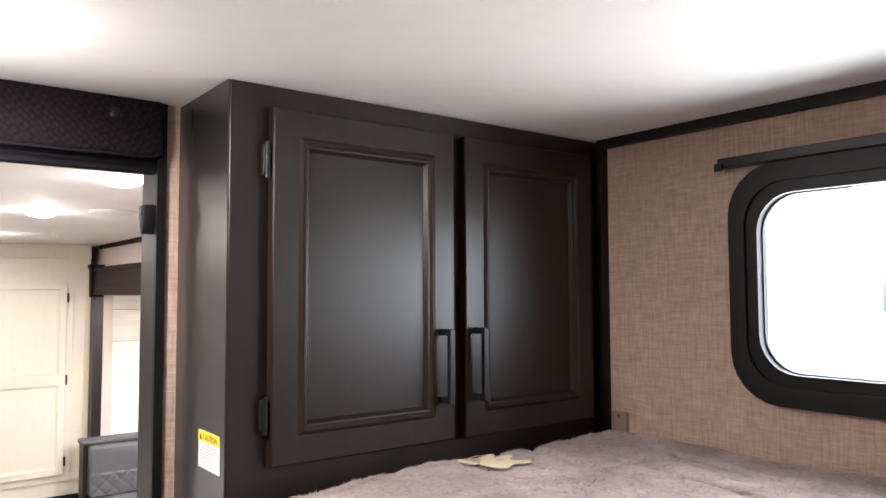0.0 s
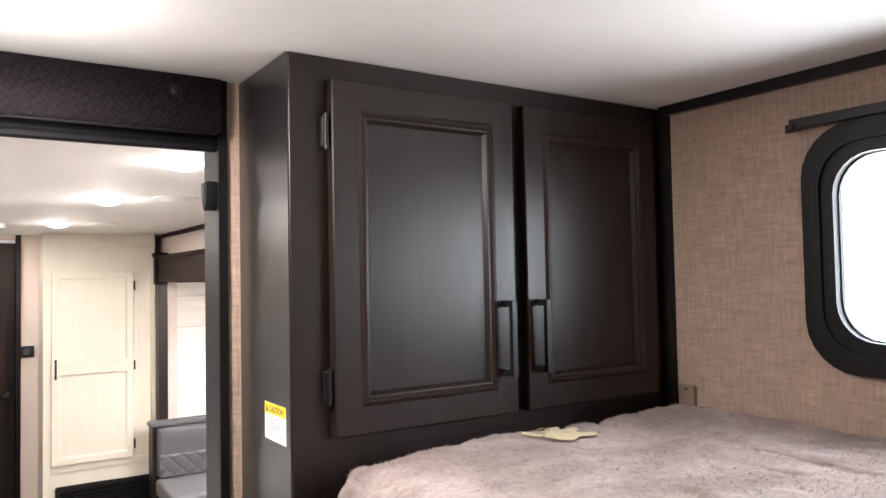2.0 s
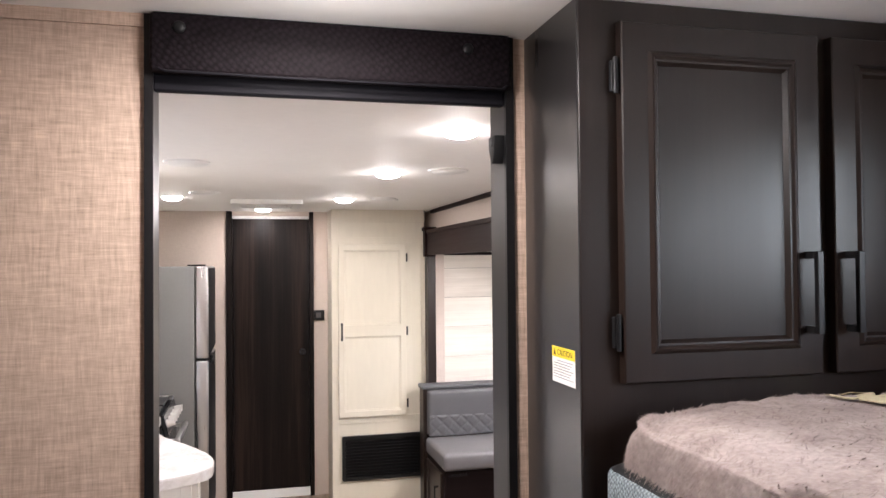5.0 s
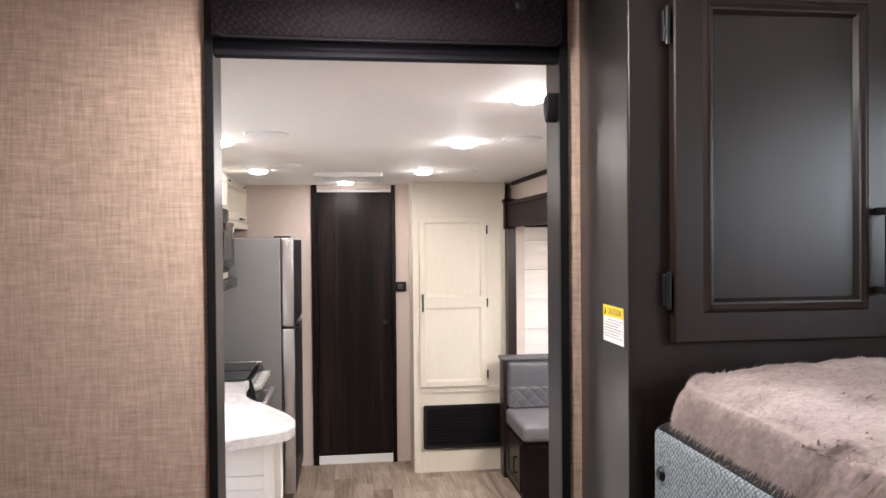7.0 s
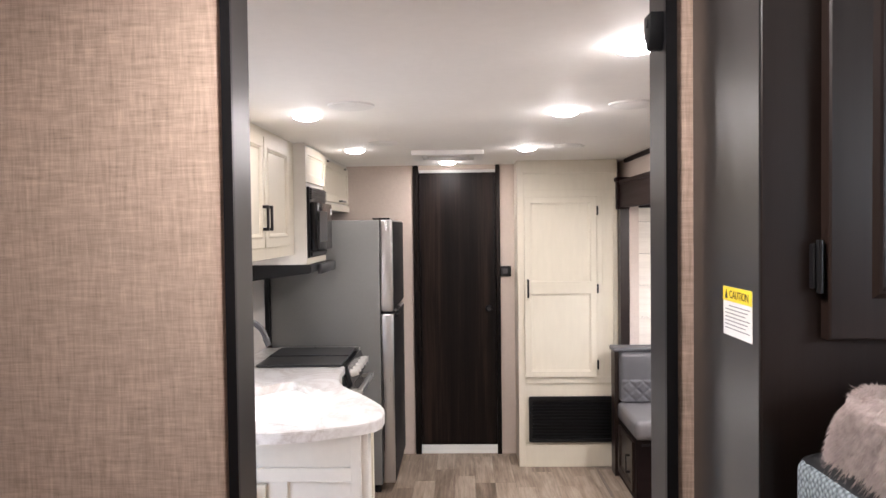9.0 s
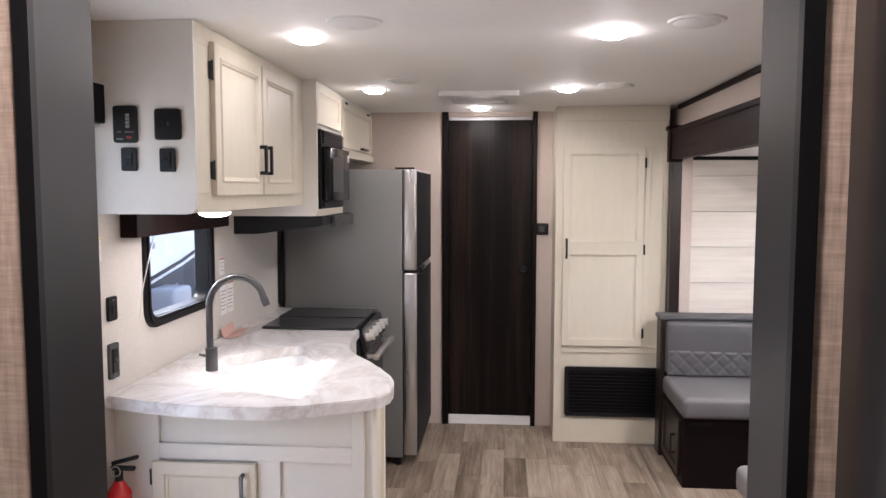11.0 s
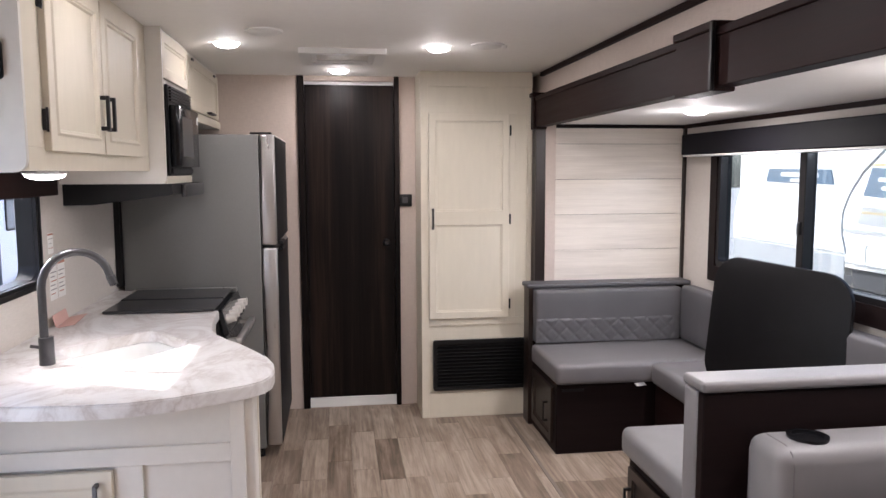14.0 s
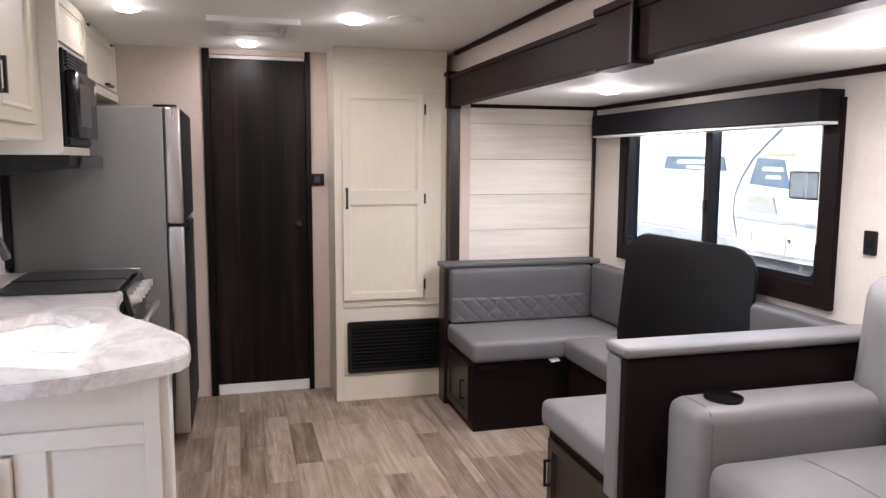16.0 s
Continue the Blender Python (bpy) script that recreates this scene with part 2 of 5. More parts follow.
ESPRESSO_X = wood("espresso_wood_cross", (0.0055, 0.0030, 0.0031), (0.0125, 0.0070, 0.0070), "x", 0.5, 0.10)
DOORWOOD = door_print("dark_oak_print")
BLACKTRIM = plain("black_trim", (0.007, 0.0065, 0.007), 0.4, 0, 0.2, 80, spec=0.25)
BLACKMETAL = plain("matt_black_metal", (0.012, 0.012, 0.013), 0.38, 0.3, 0.2, 80)
CREAM = plain("cream_cabinet_paint", (0.63, 0.578, 0.472), 0.42, 0, 0.05, 40, 0.05, (1, 1, 0.2))
CREAMWHITE = plain("white_cabinet_panel", (0.66, 0.635, 0.585), 0.45, 0, 0.04, 40, 0.04)
MARBLE = marble("marble_laminate")
SINKWHITE = plain("white_sink", (0.70, 0.70, 0.68), 0.22, 0, 0.02, 20, 0.0)
FRIDGEGREY = plain("grey_enamel", (0.215, 0.215, 0.21), 0.42, 0.35, 0.05, 120, 0.03)
STEEL = plain("brushed_steel", (0.56, 0.55, 0.54), 0.3, 0.95, 0.06, 60, 0.03, (20, 20, 1))
GUNMETAL = plain("gunmetal", (0.10, 0.10, 0.105), 0.34, 0.9, 0.15, 80, 0.03)
JAMBGREY = plain("satin_charcoal_jamb", (0.014, 0.012, 0.012), 0.33, 0.0, 0.10, 40, 0.0, (1, 1, 0.1), 0.4)
BLACKGLASS = plain("black_glass", (0.006, 0.006, 0.007), 0.16, 0, 0.1, 10, 0.0, spec=0.3)
FRIDGEBLACK = plain("steel_reflecting_dark", (0.010, 0.010, 0.011), 0.5, 0, 0.1, 40, 0.02, spec=0.2)
CHARCOALGLASS = plain("smoked_glass_lid", (0.03, 0.03, 0.032), 0.3, 0, 0.1, 10, 0.0)
BLACKPLASTIC = plain("black_plastic", (0.009, 0.009, 0.0095), 0.42, 0, 0.15, 150, 0.06, spec=0.25)
WHITEPLASTIC = plain("white_plastic", (0.78, 0.78, 0.76), 0.4, 0, 0.03, 30, 0.0)
CHROMEKNOB = plain("silver_knob", (0.72, 0.70, 0.68), 0.3, 0.6, 0.05, 50, 0.0)
# one grey vinyl; sunlit seats lighter and shaded backs darker in the colour itself
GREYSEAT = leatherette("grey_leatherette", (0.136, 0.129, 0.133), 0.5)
GREYSHADED = leatherette("grey_leatherette_shaded", (0.093, 0.090, 0.095), 0.52)
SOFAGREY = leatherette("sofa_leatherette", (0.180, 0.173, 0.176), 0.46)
TABLEBLACK = plain("black_laminate", (0.0055, 0.0052, 0.0058), 0.4, 0, 0.15, 30, 0.03, spec=0.18)
QUILTCLOTH = weave("dark_quilted_cloth", (0.013, 0.009, 0.011), (0.0035, 0.0025, 0.003), 130, 0.08)
GUARDCLOTH = weave("blue_grey_woven_vinyl", (0.30, 0.35, 0.37), (0.07, 0.085, 0.095), 210)
BLINDCLOTH = plain("charcoal_blind_cloth", (0.0085, 0.008, 0.0105), 0.6, 0, 0.1, 200, 0.05, spec=0.1)
FLEECE = fleece("taupe_fleece", 0.0)
FLEECEHAIR = fleece("taupe_fleece_pile", 0.08)
YELLOWFELT = plain("pale_yellow_felt", (0.66, 0.58, 0.38), 0.9, 0, 0.12, 120, 0.1)
SHIPLAP = wood("whitewashed_board", (0.52, 0.468, 0.412), (0.81, 0.755, 0.675), "x", 0.55, 0.35, 0.9, 0.10)
PLANK = vinyl_oak("grey_oak_vinyl")
PLANKBASE = plain("floor_joint", (0.20, 0.166, 0.138), 0.7)
BROWNPATCH = plain("flat_brown", (0.26, 0.19, 0.148), 0.6, 0, 0.08, 80, 0.03)
YELLOW = plain("yellow_print", (0.85, 0.62, 0.02), 0.5, 0, 0.04)
PAPER = plain("white_label", (0.80, 0.79, 0.76), 0.5, 0, 0.03)
GREYINK = plain("grey_ink", (0.25, 0.24, 0.24), 0.6)
INK = plain("black_ink", (0.015, 0.015, 0.015), 0.6)
REDINK = plain("red_print", (0.42, 0.16, 0.10), 0.6)
RED = plain("red_enamel", (0.55, 0.015, 0.012), 0.25, 0, 0.08)
PINK = plain("pink_paper_tag", (0.62, 0.40, 0.35), 0.7, 0, 0.08)
REDLED = plain("red_display", (0.30, 0.012, 0.02), 0.4, 0, 0.05, 40, 0.0)
PRINTGREY = plain("grey_print", (0.22, 0.22, 0.22), 0.5)
LENS = glow("lamp_lens", (1.0, 0.94, 0.87), 11.0)
PANE = glass("clear_pane", (0.92, 0.95, 0.95), 0.0, 0.93)
TINTED = glass("tinted_pane", (0.66, 0.70, 0.70), 0.0, 0.93)
GRAVEL = gravel("gravel")
RVWHITE = plain("white_gelcoat", (0.80, 0.80, 0.79), 0.25, 0, 0.03, 10, 0.0)
RVGREY = plain("grey_gelcoat", (0.36, 0.37, 0.38), 0.3, 0, 0.05, 10, 0.0)
RVBLUE = plain("slate_blue_vinyl", (0.10, 0.15, 0.21), 0.35, 0, 0.05, 10, 0.0)
RVTAN = plain("tan_vinyl", (0.42, 0.33, 0.18), 0.4, 0, 0.05, 10, 0.0)
RVDARK = plain("dark_chassis", (0.05, 0.05, 0.055), 0.6, 0, 0.2, 20)
# trailer panes with their reflected grey painted into the base colour
RVPANE = plain("grey_reflecting_pane", (0.16, 0.18, 0.19), 0.15, 0, 0.1, 4, 0.0)
RUBBER = plain("tyre_rubber", (0.02, 0.02, 0.02), 0.8)


# ---- building helpers ----
def link_mesh(name, bm, mat):
    me = bpy.data.meshes.new(name)
    bm.normal_update()
    bm.to_mesh(me)
    bm.free()
    for mm in (mat if isinstance(mat, (list, tuple)) else [mat]):
        me.materials.append(mm)
    return new(name, me)


def thing(name, x, y, z, label, category, group="", kind="", rz=0):
    ob = new(name)
    ob.empty_display_size = 0.1
    ob.matrix_basis = pose(x, y, z, 0, 0, rz)
    return tagged(ob, label, category, group, kind)


def root_of(ob):
    while ob.parent:
        ob = ob.parent
    return ob


def part(name, bm, mat, parent, label=""):
    """One mesh, given in world coordinates, as a part of a thing."""
    bm.transform(root_of(parent).matrix_basis.inverted())
    ob = link_mesh(name, bm, mat)
    ob.parent = parent
    return tagged(ob, label) if label else ob


def struct(name, bm, mat, label, category="structure"):
    return tagged(link_mesh(name, bm, mat), label, category, kind="structure")


def solo(name, bm, mat, label, category, group="", kind=""):
    """A thing that is one mesh, its origin at its base."""
    zs = [v.co.z for v in bm.verts]
    c = sum((v.co for v in bm.verts), Vector()) / len(bm.verts)
    base = Vector((c.x, c.y, min(zs)))
    bm.transform(Matrix.Translation(-base))
    ob = link_mesh(name, bm, mat)
    ob.matrix_basis = Matrix.Translation(base)
    return tagged(ob, label, category, group, kind)


def smooth(bm, angle=35):
    for f in bm.faces:
        f.smooth = True
    for e in bm.edges:
        e.smooth = len(e.link_faces) == 2 and e.calc_face_angle(0) < radians(angle)
    return bm


def box(x0, x1, y0, y1, z0, z1, bevel=0.0, seg=1, bm=None):
    bm2 = bmesh.new()
    bmesh.ops.create_cube(bm2, size=1)
    for v in bm2.verts:
        v.co = Vector(((x0 + x1) / 2 + v.co.x * (x1 - x0), (y0 + y1) / 2 + v.co.y * (y1 - y0), (z0 + z1) / 2 + v.co.z * (z1 - z0)))
    if bevel:
        bmesh.ops.bevel(bm2, geom=bm2.edges[:], offset=bevel, segments=seg, affect="EDGES", profile=0.5)
        if seg > 1:
            smooth(bm2, 50)
    if bm is None:
        return bm2
    return merge(bm, bm2)


def merge(a, b):
    me = bpy.data.meshes.new("join")
    b.to_mesh(me)
    b.free()
    a.from_mesh(me)
    bpy.data.meshes.remove(me)
    return a


def cyl(p, q, r, r2=None, seg=20, caps=True):
    p, q = Vector(p), Vector(q)
    bm = bmesh.new()
    bmesh.ops.create_cone(bm, cap_ends=caps, segments=seg, radius1=r, radius2=r if r2 is None else r2, depth=(q - p).length)
    bm.transform(Matrix.Translation((p + q) / 2) @ (q - p).to_track_quat("Z", "Y").to_matrix().to_4x4())
    return smooth(bm, 40)


def prism(pts, lo, hi, axis="z", bevel=0.0):
    """An outline in the plane across axis, swept from lo to hi."""
    bm = bmesh.new()
    put = {"z": lambda a, b, c: (a, b, c), "y": lambda a, b, c: (a, c, b), "x": lambda a, b, c: (c, a, b)}[axis]
    ring = [[bm.verts.new(put(a, b, c)) for a, b in pts] for c in (lo, hi)]
    n = len(pts)
    for i in range(n):
        bm.faces.new((ring[0][i], ring[0][(i + 1) % n], ring[1][(i + 1) % n], ring[1][i]))
    bm.faces.new(ring[0][::-1])
    bm.faces.new(ring[1])
    bmesh.ops.recalc_face_normals(bm, faces=bm.faces[:])
    if bevel:
        es = [e for e in bm.edges if len(e.link_faces) == 2 and max(len(f.verts) for f in e.link_faces) == n and n > 4]
        bmesh.ops.bevel(bm, geom=es or bm.edges[:], offset=bevel, segments=2, affect="EDGES", profile=0.5)
    return smooth(bm, 32)


def rounded(a0, a1, b0, b1, r, seg=6):
    """Outline of a rectangle with round corners."""
    pts = []
    for ca, cb, s in ((a1 - r, b1 - r, 0), (a0 + r, b1 - r, 90), (a0 + r, b0 + r, 180), (a1 - r, b0 + r, 270)):
        pts += [(ca + r * math.cos(radians(s + 90 * i / seg)), cb + r * math.sin(radians(s + 90 * i / seg))) for i in range(seg + 1)]
    return pts


def ring_prism(outer, inner, lo, hi, axis):
    """A frame between two outlines with the same number of corners."""
    bm = bmesh.new()
    put = {"z": lambda a, b, c: (a, b, c), "y": lambda a, b, c: (a, c, b), "x": lambda a, b, c: (c, a, b)}[axis]
    o = [[bm.verts.new(put(a, b, c)) for a, b in outer] for c in (lo, hi)]
    i_ = [[bm.verts.new(put(a, b, c)) for a, b in inner] for c in (lo, hi)]
    n = len(outer)
    for k in range(n):
        j = (k + 1) % n
        bm.faces.new((o[0][k], o[0][j], o[1][j], o[1][k]))
        bm.faces.new((i_[0][k], i_[1][k], i_[1][j], i_[0][j]))
        for c in (0, 1):
            bm.faces.new((o[c][k], i_[c][k], i_[c][j], o[c][j]))
    bmesh.ops.recalc_face_normals(bm, faces=bm.faces[:])
    return smooth(bm, 32)


def holed_wall(axis, lo, hi, a0, a1, b0, b1, holes):
    """A wall across axis from lo to hi with rectangular openings through it (a, b ranges)."""
    xs = sorted({a0, a1, *[h[0] for h in holes], *[h[1] for h in holes]})
    ys = sorted({b0, b1, *[h[2] for h in holes], *[h[3] for h in holes]})
    bm = bmesh.new()
    put = {"z": lambda a, b, c: (a, b, c), "y": lambda a, b, c: (a, c, b), "x": lambda a, b, c: (c, a, b)}[axis]
    solid = {}
    for i in range(len(xs) - 1):
        for j in range(len(ys) - 1):
            ca, cb = (xs[i] + xs[i + 1]) / 2, (ys[j] + ys[j + 1]) / 2
            solid[i, j] = not any(h[0] < ca < h[1] and h[2] < cb < h[3] for h in holes)
    vs = {}

    def v(i, j, c):
        k = (i, j, c)
        if k not in vs:
            vs[k] = bm.verts.new(put(xs[i], ys[j], c))
        return vs[k]
    for (i, j), s in solid.items():
        if not s:
            continue
        for c in (lo, hi):
            bm.faces.new((v(i, j, c), v(i + 1, j, c), v(i + 1, j + 1, c), v(i, j + 1, c)))
        for di, dj, p, q in ((-1, 0, (i, j), (i, j + 1)), (1, 0, (i + 1, j), (i + 1, j + 1)), (0, -1, (i, j), (i + 1, j)), (0, 1, (i, j + 1), (i + 1, j + 1))):
            if not solid.get((i + di, j + dj), False):
                bm.faces.new((v(*p, lo), v(*q, lo), v(*q, hi), v(*p, hi)))
    bmesh.ops.recalc_face_normals(bm, faces=bm.faces[:])
    return bm


def turned(bm, m):
    bm.transform(m)
    return bm


def face_pose(side, a, plane, z):
    """Pose that takes a front (width along x, facing -y) to a face looking to -y, +x or -x."""
    return {"-y": pose(a, plane, z), "+x": pose(plane, a, z, 0, 0, 90), "-x": pose(plane, a, z, 0, 0, -90)}[side]


def panel_front(w, h, t, rails, steps, bevel=0.002):
    """A framed front, facing -y, lower left at the origin: each step is (inset, depth)."""
    bm = bmesh.new()
    bmesh.ops.create_cube(bm, size=1)
    for v in bm.verts:
        v.co = Vector(((v.co.x + 0.5) * w, (v.co.y - 0.5) * t, (v.co.z + 0.5) * h))
    bm.faces.ensure_lookup_table()
    front = [f for f in bm.faces if f.normal.y < -0.9]
    if rails:
        bmesh.ops.bisect_plane(bm, geom=bm.faces[:] + bm.edges[:] + bm.verts[:], plane_co=(0, 0, rails), plane_no=(0, 0, 1))
        front = [f for f in bm.faces if f.normal.y < -0.9]
    for f in front:
        cur = [f]
        for ins, dep in steps:
            bmesh.ops.inset_region(bm, faces=cur, thickness=ins, depth=0, use_even_offset=True)
            for vv in {v for g in cur for v in g.verts}:
                vv.co.y += dep
    if bevel:
        rim = [e for e in bm.edges if all(abs(v.co.x) < 1e-6 or abs(v.co.x - w) < 1e-6 or abs(v.co.z) < 1e-6 or abs(v.co.z - h) < 1e-6 for v in e.verts)
               and all(abs(v.co.y + t) < 1e-6 for v in e.verts)]
        bmesh.ops.bevel(bm, geom=rim, offset=bevel, segments=1, affect="EDGES")
    return bm


MOULD = ((0.041, 0.0), (0.005, -0.0040), (0.003, -0.0006), (0.004, 0.0042), (0.003, 0.0002), (0.005, 0.0075))
SHAKER = ((0.04, 0.0), (0.003, 0.007), (0.007, 0.001), (0.002, 0.003))


def bar_pull(parent, side, a, plane, z, length, mat=None, out=0.028, w=0.011, label="black bar handle"):
    """Square bar handle standing off a face; z is its middle."""
    m = face_pose(side, a, plane, z)
    bm = box(-w / 2, w / 2, -out, -out + w * 0.8, -length / 2, length / 2, 0.001)
    for s in (-1, 1):
        box(-w / 2, w / 2, -out + w * 0.8, 0, s * (length / 2) - (w if s > 0 else 0), s * (length / 2) + (w if s < 0 else 0), 0.0008, 1, bm)
    return part("handle", turned(bm, m), mat or BLACKMETAL, parent, label)


def hinge(parent, side, a, plane, z, h=0.045, label="small hinge", mat=None):
    m = face_pose(side, a, plane, z)
    bm = box(-0.006, 0.006, -0.010, 0, -h / 2, h / 2, 0.001)
    merge(bm, cyl((0, -0.011, -h / 2 - 0.004), (0, -0.011, h / 2 + 0.004), 0.0035, seg=10))
    return part("hinge", turned(bm, m), mat or BLACKMETAL, parent, label)


def cushion(x0, x1, y0, y1, z0, z1, r=0.03, puff=0.012, cuts=6):
    """A soft block: rounded edges, faces slightly swollen."""
    bm = box(x0, x1, y0, y1, z0, z1)
    bmesh.ops.subdivide_edges(bm, edges=bm.edges[:], cuts=cuts, use_grid_fill=True)
    c = Vector(((x0 + x1) / 2, (y0 + y1) / 2, (z0 + z1) / 2))
    hd = Vector(((x1 - x0) / 2, (y1 - y0) / 2, (z1 - z0) / 2))
    for v in bm.verts:
        d = v.co - c
        u = [d[i] / hd[i] for i in range(3)]
        q = Vector([max(-hd[i] + r, min(hd[i] - r, d[i])) for i in range(3)])
        off = d - q
        if off.length > 1e-6:
            d = q + off.normalized() * r
        for i in range(3):
            if abs(u[i]) > 0.999:
                k = (1 - u[(i + 1) % 3] ** 2) * (1 - u[(i + 2) % 3] ** 2)
                d[i] += math.copysign(puff * k, u[i])
        v.co = c + d
    return smooth(bm, 80)


def soft(x0, x1, y0, y1, z0, z1, r=0.03, puff=0.012):
    """A cushion with its rounded edge modelled by a bevel of the block."""
    bm = box(x0, x1, y0, y1, z0, z1)
    bmesh.ops.bevel(bm, geom=bm.edges[:], offset=r, segments=4, affect="EDGES", profile=0.5)
    big = [f for f in bm.faces if f.calc_area() > 0.25 * max(g.calc_area() for g in bm.faces)]
    bmesh.ops.subdivide_edges(bm, edges=list({e for f in big for e in f.edges}), cuts=5, use_grid_fill=True)
    c = Vector(((x0 + x1) / 2, (y0 + y1) / 2, (z0 + z1) / 2))
    hd = Vector(((x1 - x0) / 2, (y1 - y0) / 2, (z1 - z0) / 2))
    for v in bm.verts:
        u = [(v.co[i] - c[i]) / hd[i] for i in range(3)]
        for i in range(3):
            if abs(u[i]) > 0.98:
                k = max(0, 1 - u[(i + 1) % 3] ** 2) * max(0, 1 - u[(i + 2) % 3] ** 2)
                v.co[i] += math.copysign(puff * k, u[i])
    return smooth(bm, 60)


def tube(pts, r, seg=10):
    bm = bmesh.new()
    rings = []
    P = [Vector(p) for p in pts]
    for i, p in enumerate(P):
        d = (P[min(i + 1, len(P) - 1)] - P[max(i - 1, 0)]).normalized()
        m = d.to_track_quat("Z", "Y").to_matrix()
        rings.append([bm.verts.new(p + m @ Vector((r * math.cos(2 * math.pi * k / seg), r * math.sin(2 * math.pi * k / seg), 0))) for k in range(seg)])
    for a, b in zip(rings, rings[1:]):
        # match the nearest start corner so that the tube does not twist
        s = min(range(seg), key=lambda k: (b[k].co - a[0].co).length)
        b[:] = b[s:] + b[:s]
        for k in range(seg):
            bm.faces.new((a[k], a[(k + 1) % seg], b[(k + 1) % seg], b[k]))
    bm.faces.new(rings[0][::-1])
    bm.faces.new(rings[-1])
    bmesh.ops.recalc_face_normals(bm, faces=bm.faces[:])
    return smooth(bm, 50)


def lettering(text, size, m, depth=0.0005):
    cu = bpy.data.curves.new("lettering", "FONT")
    cu.body, cu.size, cu.align_x, cu.align_y, cu.extrude = text, size, "CENTER", "CENTER", depth
    tmp = new("lettering", cu)
    me = bpy.data.meshes.new_from_object(tmp.evaluated_get(bpy.context.evaluated_depsgraph_get()))
    bpy.data.objects.remove(tmp)
    bm = bmesh.new()
    bm.from_mesh(me)
    bpy.data.meshes.remove(me)
    bm.transform(m)
    return bm


def upright(side, x, y, z):
    """Pose for lettering on a face looking to -y, +x or -x."""
    return Matrix.Translation((x, y, z)) @ {"-y": pose(0, 0, 0, 90), "+x": pose(0, 0, 0, 90, 0, 90), "-x": pose(0, 0, 0, 90, 0, -90)}[side]


# ---- structure ----
CE, XL, XR, XS = 2.06, -1.21, 1.09, 1.96
floor = struct("floor", box(XL - 0.08, XS + 0.06, -0.8, 6.9, -0.06, -0.005), PLANKBASE, "floor of grey-brown oak vinyl planks", "floor")
struct("ceiling", box(XL - 0.08, XR + 0.06, -0.8, 6.9, CE, CE + 0.05), CEIL, "smooth off-white ceiling panel", "ceiling")
struct("ceiling_slide", box(1.056, XS + 0.06, 1.88, 5.72, 1.755, 1.80), CEIL, "lower white ceiling of the slide-out", "ceiling")
struct("wall_left_bunk", box(XL - 0.08, XL, -0.8, 1.72, -0.005, CE), LINEN, "brown woven linen wall covering", "wall")
struct("wall_left", holed_wall("x", XL - 0.07, XL, 1.72, 6.9, -0.005, CE, [(2.42, 3.305, 0.02, 1.90), (3.66, 4.24, 1.075, 1.50)]), PALE,
       "off-white wall covering behind the kitchen", "wall")
struct("wall_front", box(XL, 1.16, -0.8, -0.72, -0.005, CE), LINEN, "brown woven linen end wall", "wall")
struct("wall_back", holed_wall("y", 6.0, 6.06, XL, XR + 0.06, -0.005, CE, [(-0.322, 0.245, -0.005, 2.03)]), BEIGE, "pale beige linen wall beside the dark door", "wall")
struct("wall_bath", box(XL, XR, 6.8, 6.88, -0.005, CE), CREAMWHITE, "white wall of the room behind the door", "wall")
struct("wall_bath_side", box(XR, XR + 0.06, 6.06, 6.88, -0.005, CE), CREAMWHITE, "white side wall behind the door", "wall")
struct("wall_partition", holed_wall("y", 1.68, 1.76, XL, 1.16, -0.005, CE, [(-0.306, 0.2685, -0.005, 2.0)]), LINEN,
       "brown woven linen wall around the doorway", "wall")
struct("wall_right_bunk", holed_wall("x", 1.085, 1.16, -0.72, 1.68, -0.005, CE, [(0.375, 1.140, 1.585, 1.943)]), LINEN, "brown woven linen wall with a window", "wall")
struct("wall_right", holed_wall("x", XR, XR + 0.06, 1.76, 6.0, -0.005, CE, [(1.95, 5.62, -0.005, 1.76)]), BEIGE, "pale beige wall strip above the slide-out", "wall")
struct("wall_slide", holed_wall("x", XS, XS + 0.06, 1.88, 5.72, -0.02, 1.80, [(3.72, 5.20, 0.955, 1.60)]), PALE, "off-white wall of the slide-out with a wide window", "wall")
struct("wall_slide_near", box(XR + 0.06, XS, 1.88, 1.95, -0.02, 1.755), PALE, "off-white end wall of the slide-out", "wall")
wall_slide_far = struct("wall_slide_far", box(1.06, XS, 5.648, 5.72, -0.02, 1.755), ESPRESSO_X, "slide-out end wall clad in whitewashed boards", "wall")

# doorway jambs and trims
struct("trim_1", box(-0.3135, -0.3005, 1.672, 1.6795, 0, CE), BLACKTRIM, "black edge trim of the doorway", "trim")
struct("trim_2", box(-0.3058, -0.303, 1.680, 1.764, 0, 1.998), JAMBGREY, "satin charcoal jamb of the doorway", "trim")
struct("trim_3", box(0.2655, 0.2683, 1.680, 1.766, 0, 1.998), JAMBGREY, "satin charcoal jamb of the doorway", "trim")
struct("trim_4", box(0.2620, 0.2765, 1.670, 1.6795, 0, CE), BLACKTRIM, "black edge trim of the doorway", "trim")
struct("trim_20", box(0.2768, 0.2983, 1.6755, 1.6797, 0, CE), LINEN, "narrow linen strip between doorway trim and wardrobe", "trim")
struct("trim_5", box(1.071, 1.085, -0.72, 1.452, 2.041, CE), BLACKTRIM, "black trim between wall and ceiling", "trim")
struct("trim_6", box(1.068, 1.085, 1.434, 1.452, 1.30, 2.041), BLACKTRIM, "black corner trim beside the wardrobe", "trim")
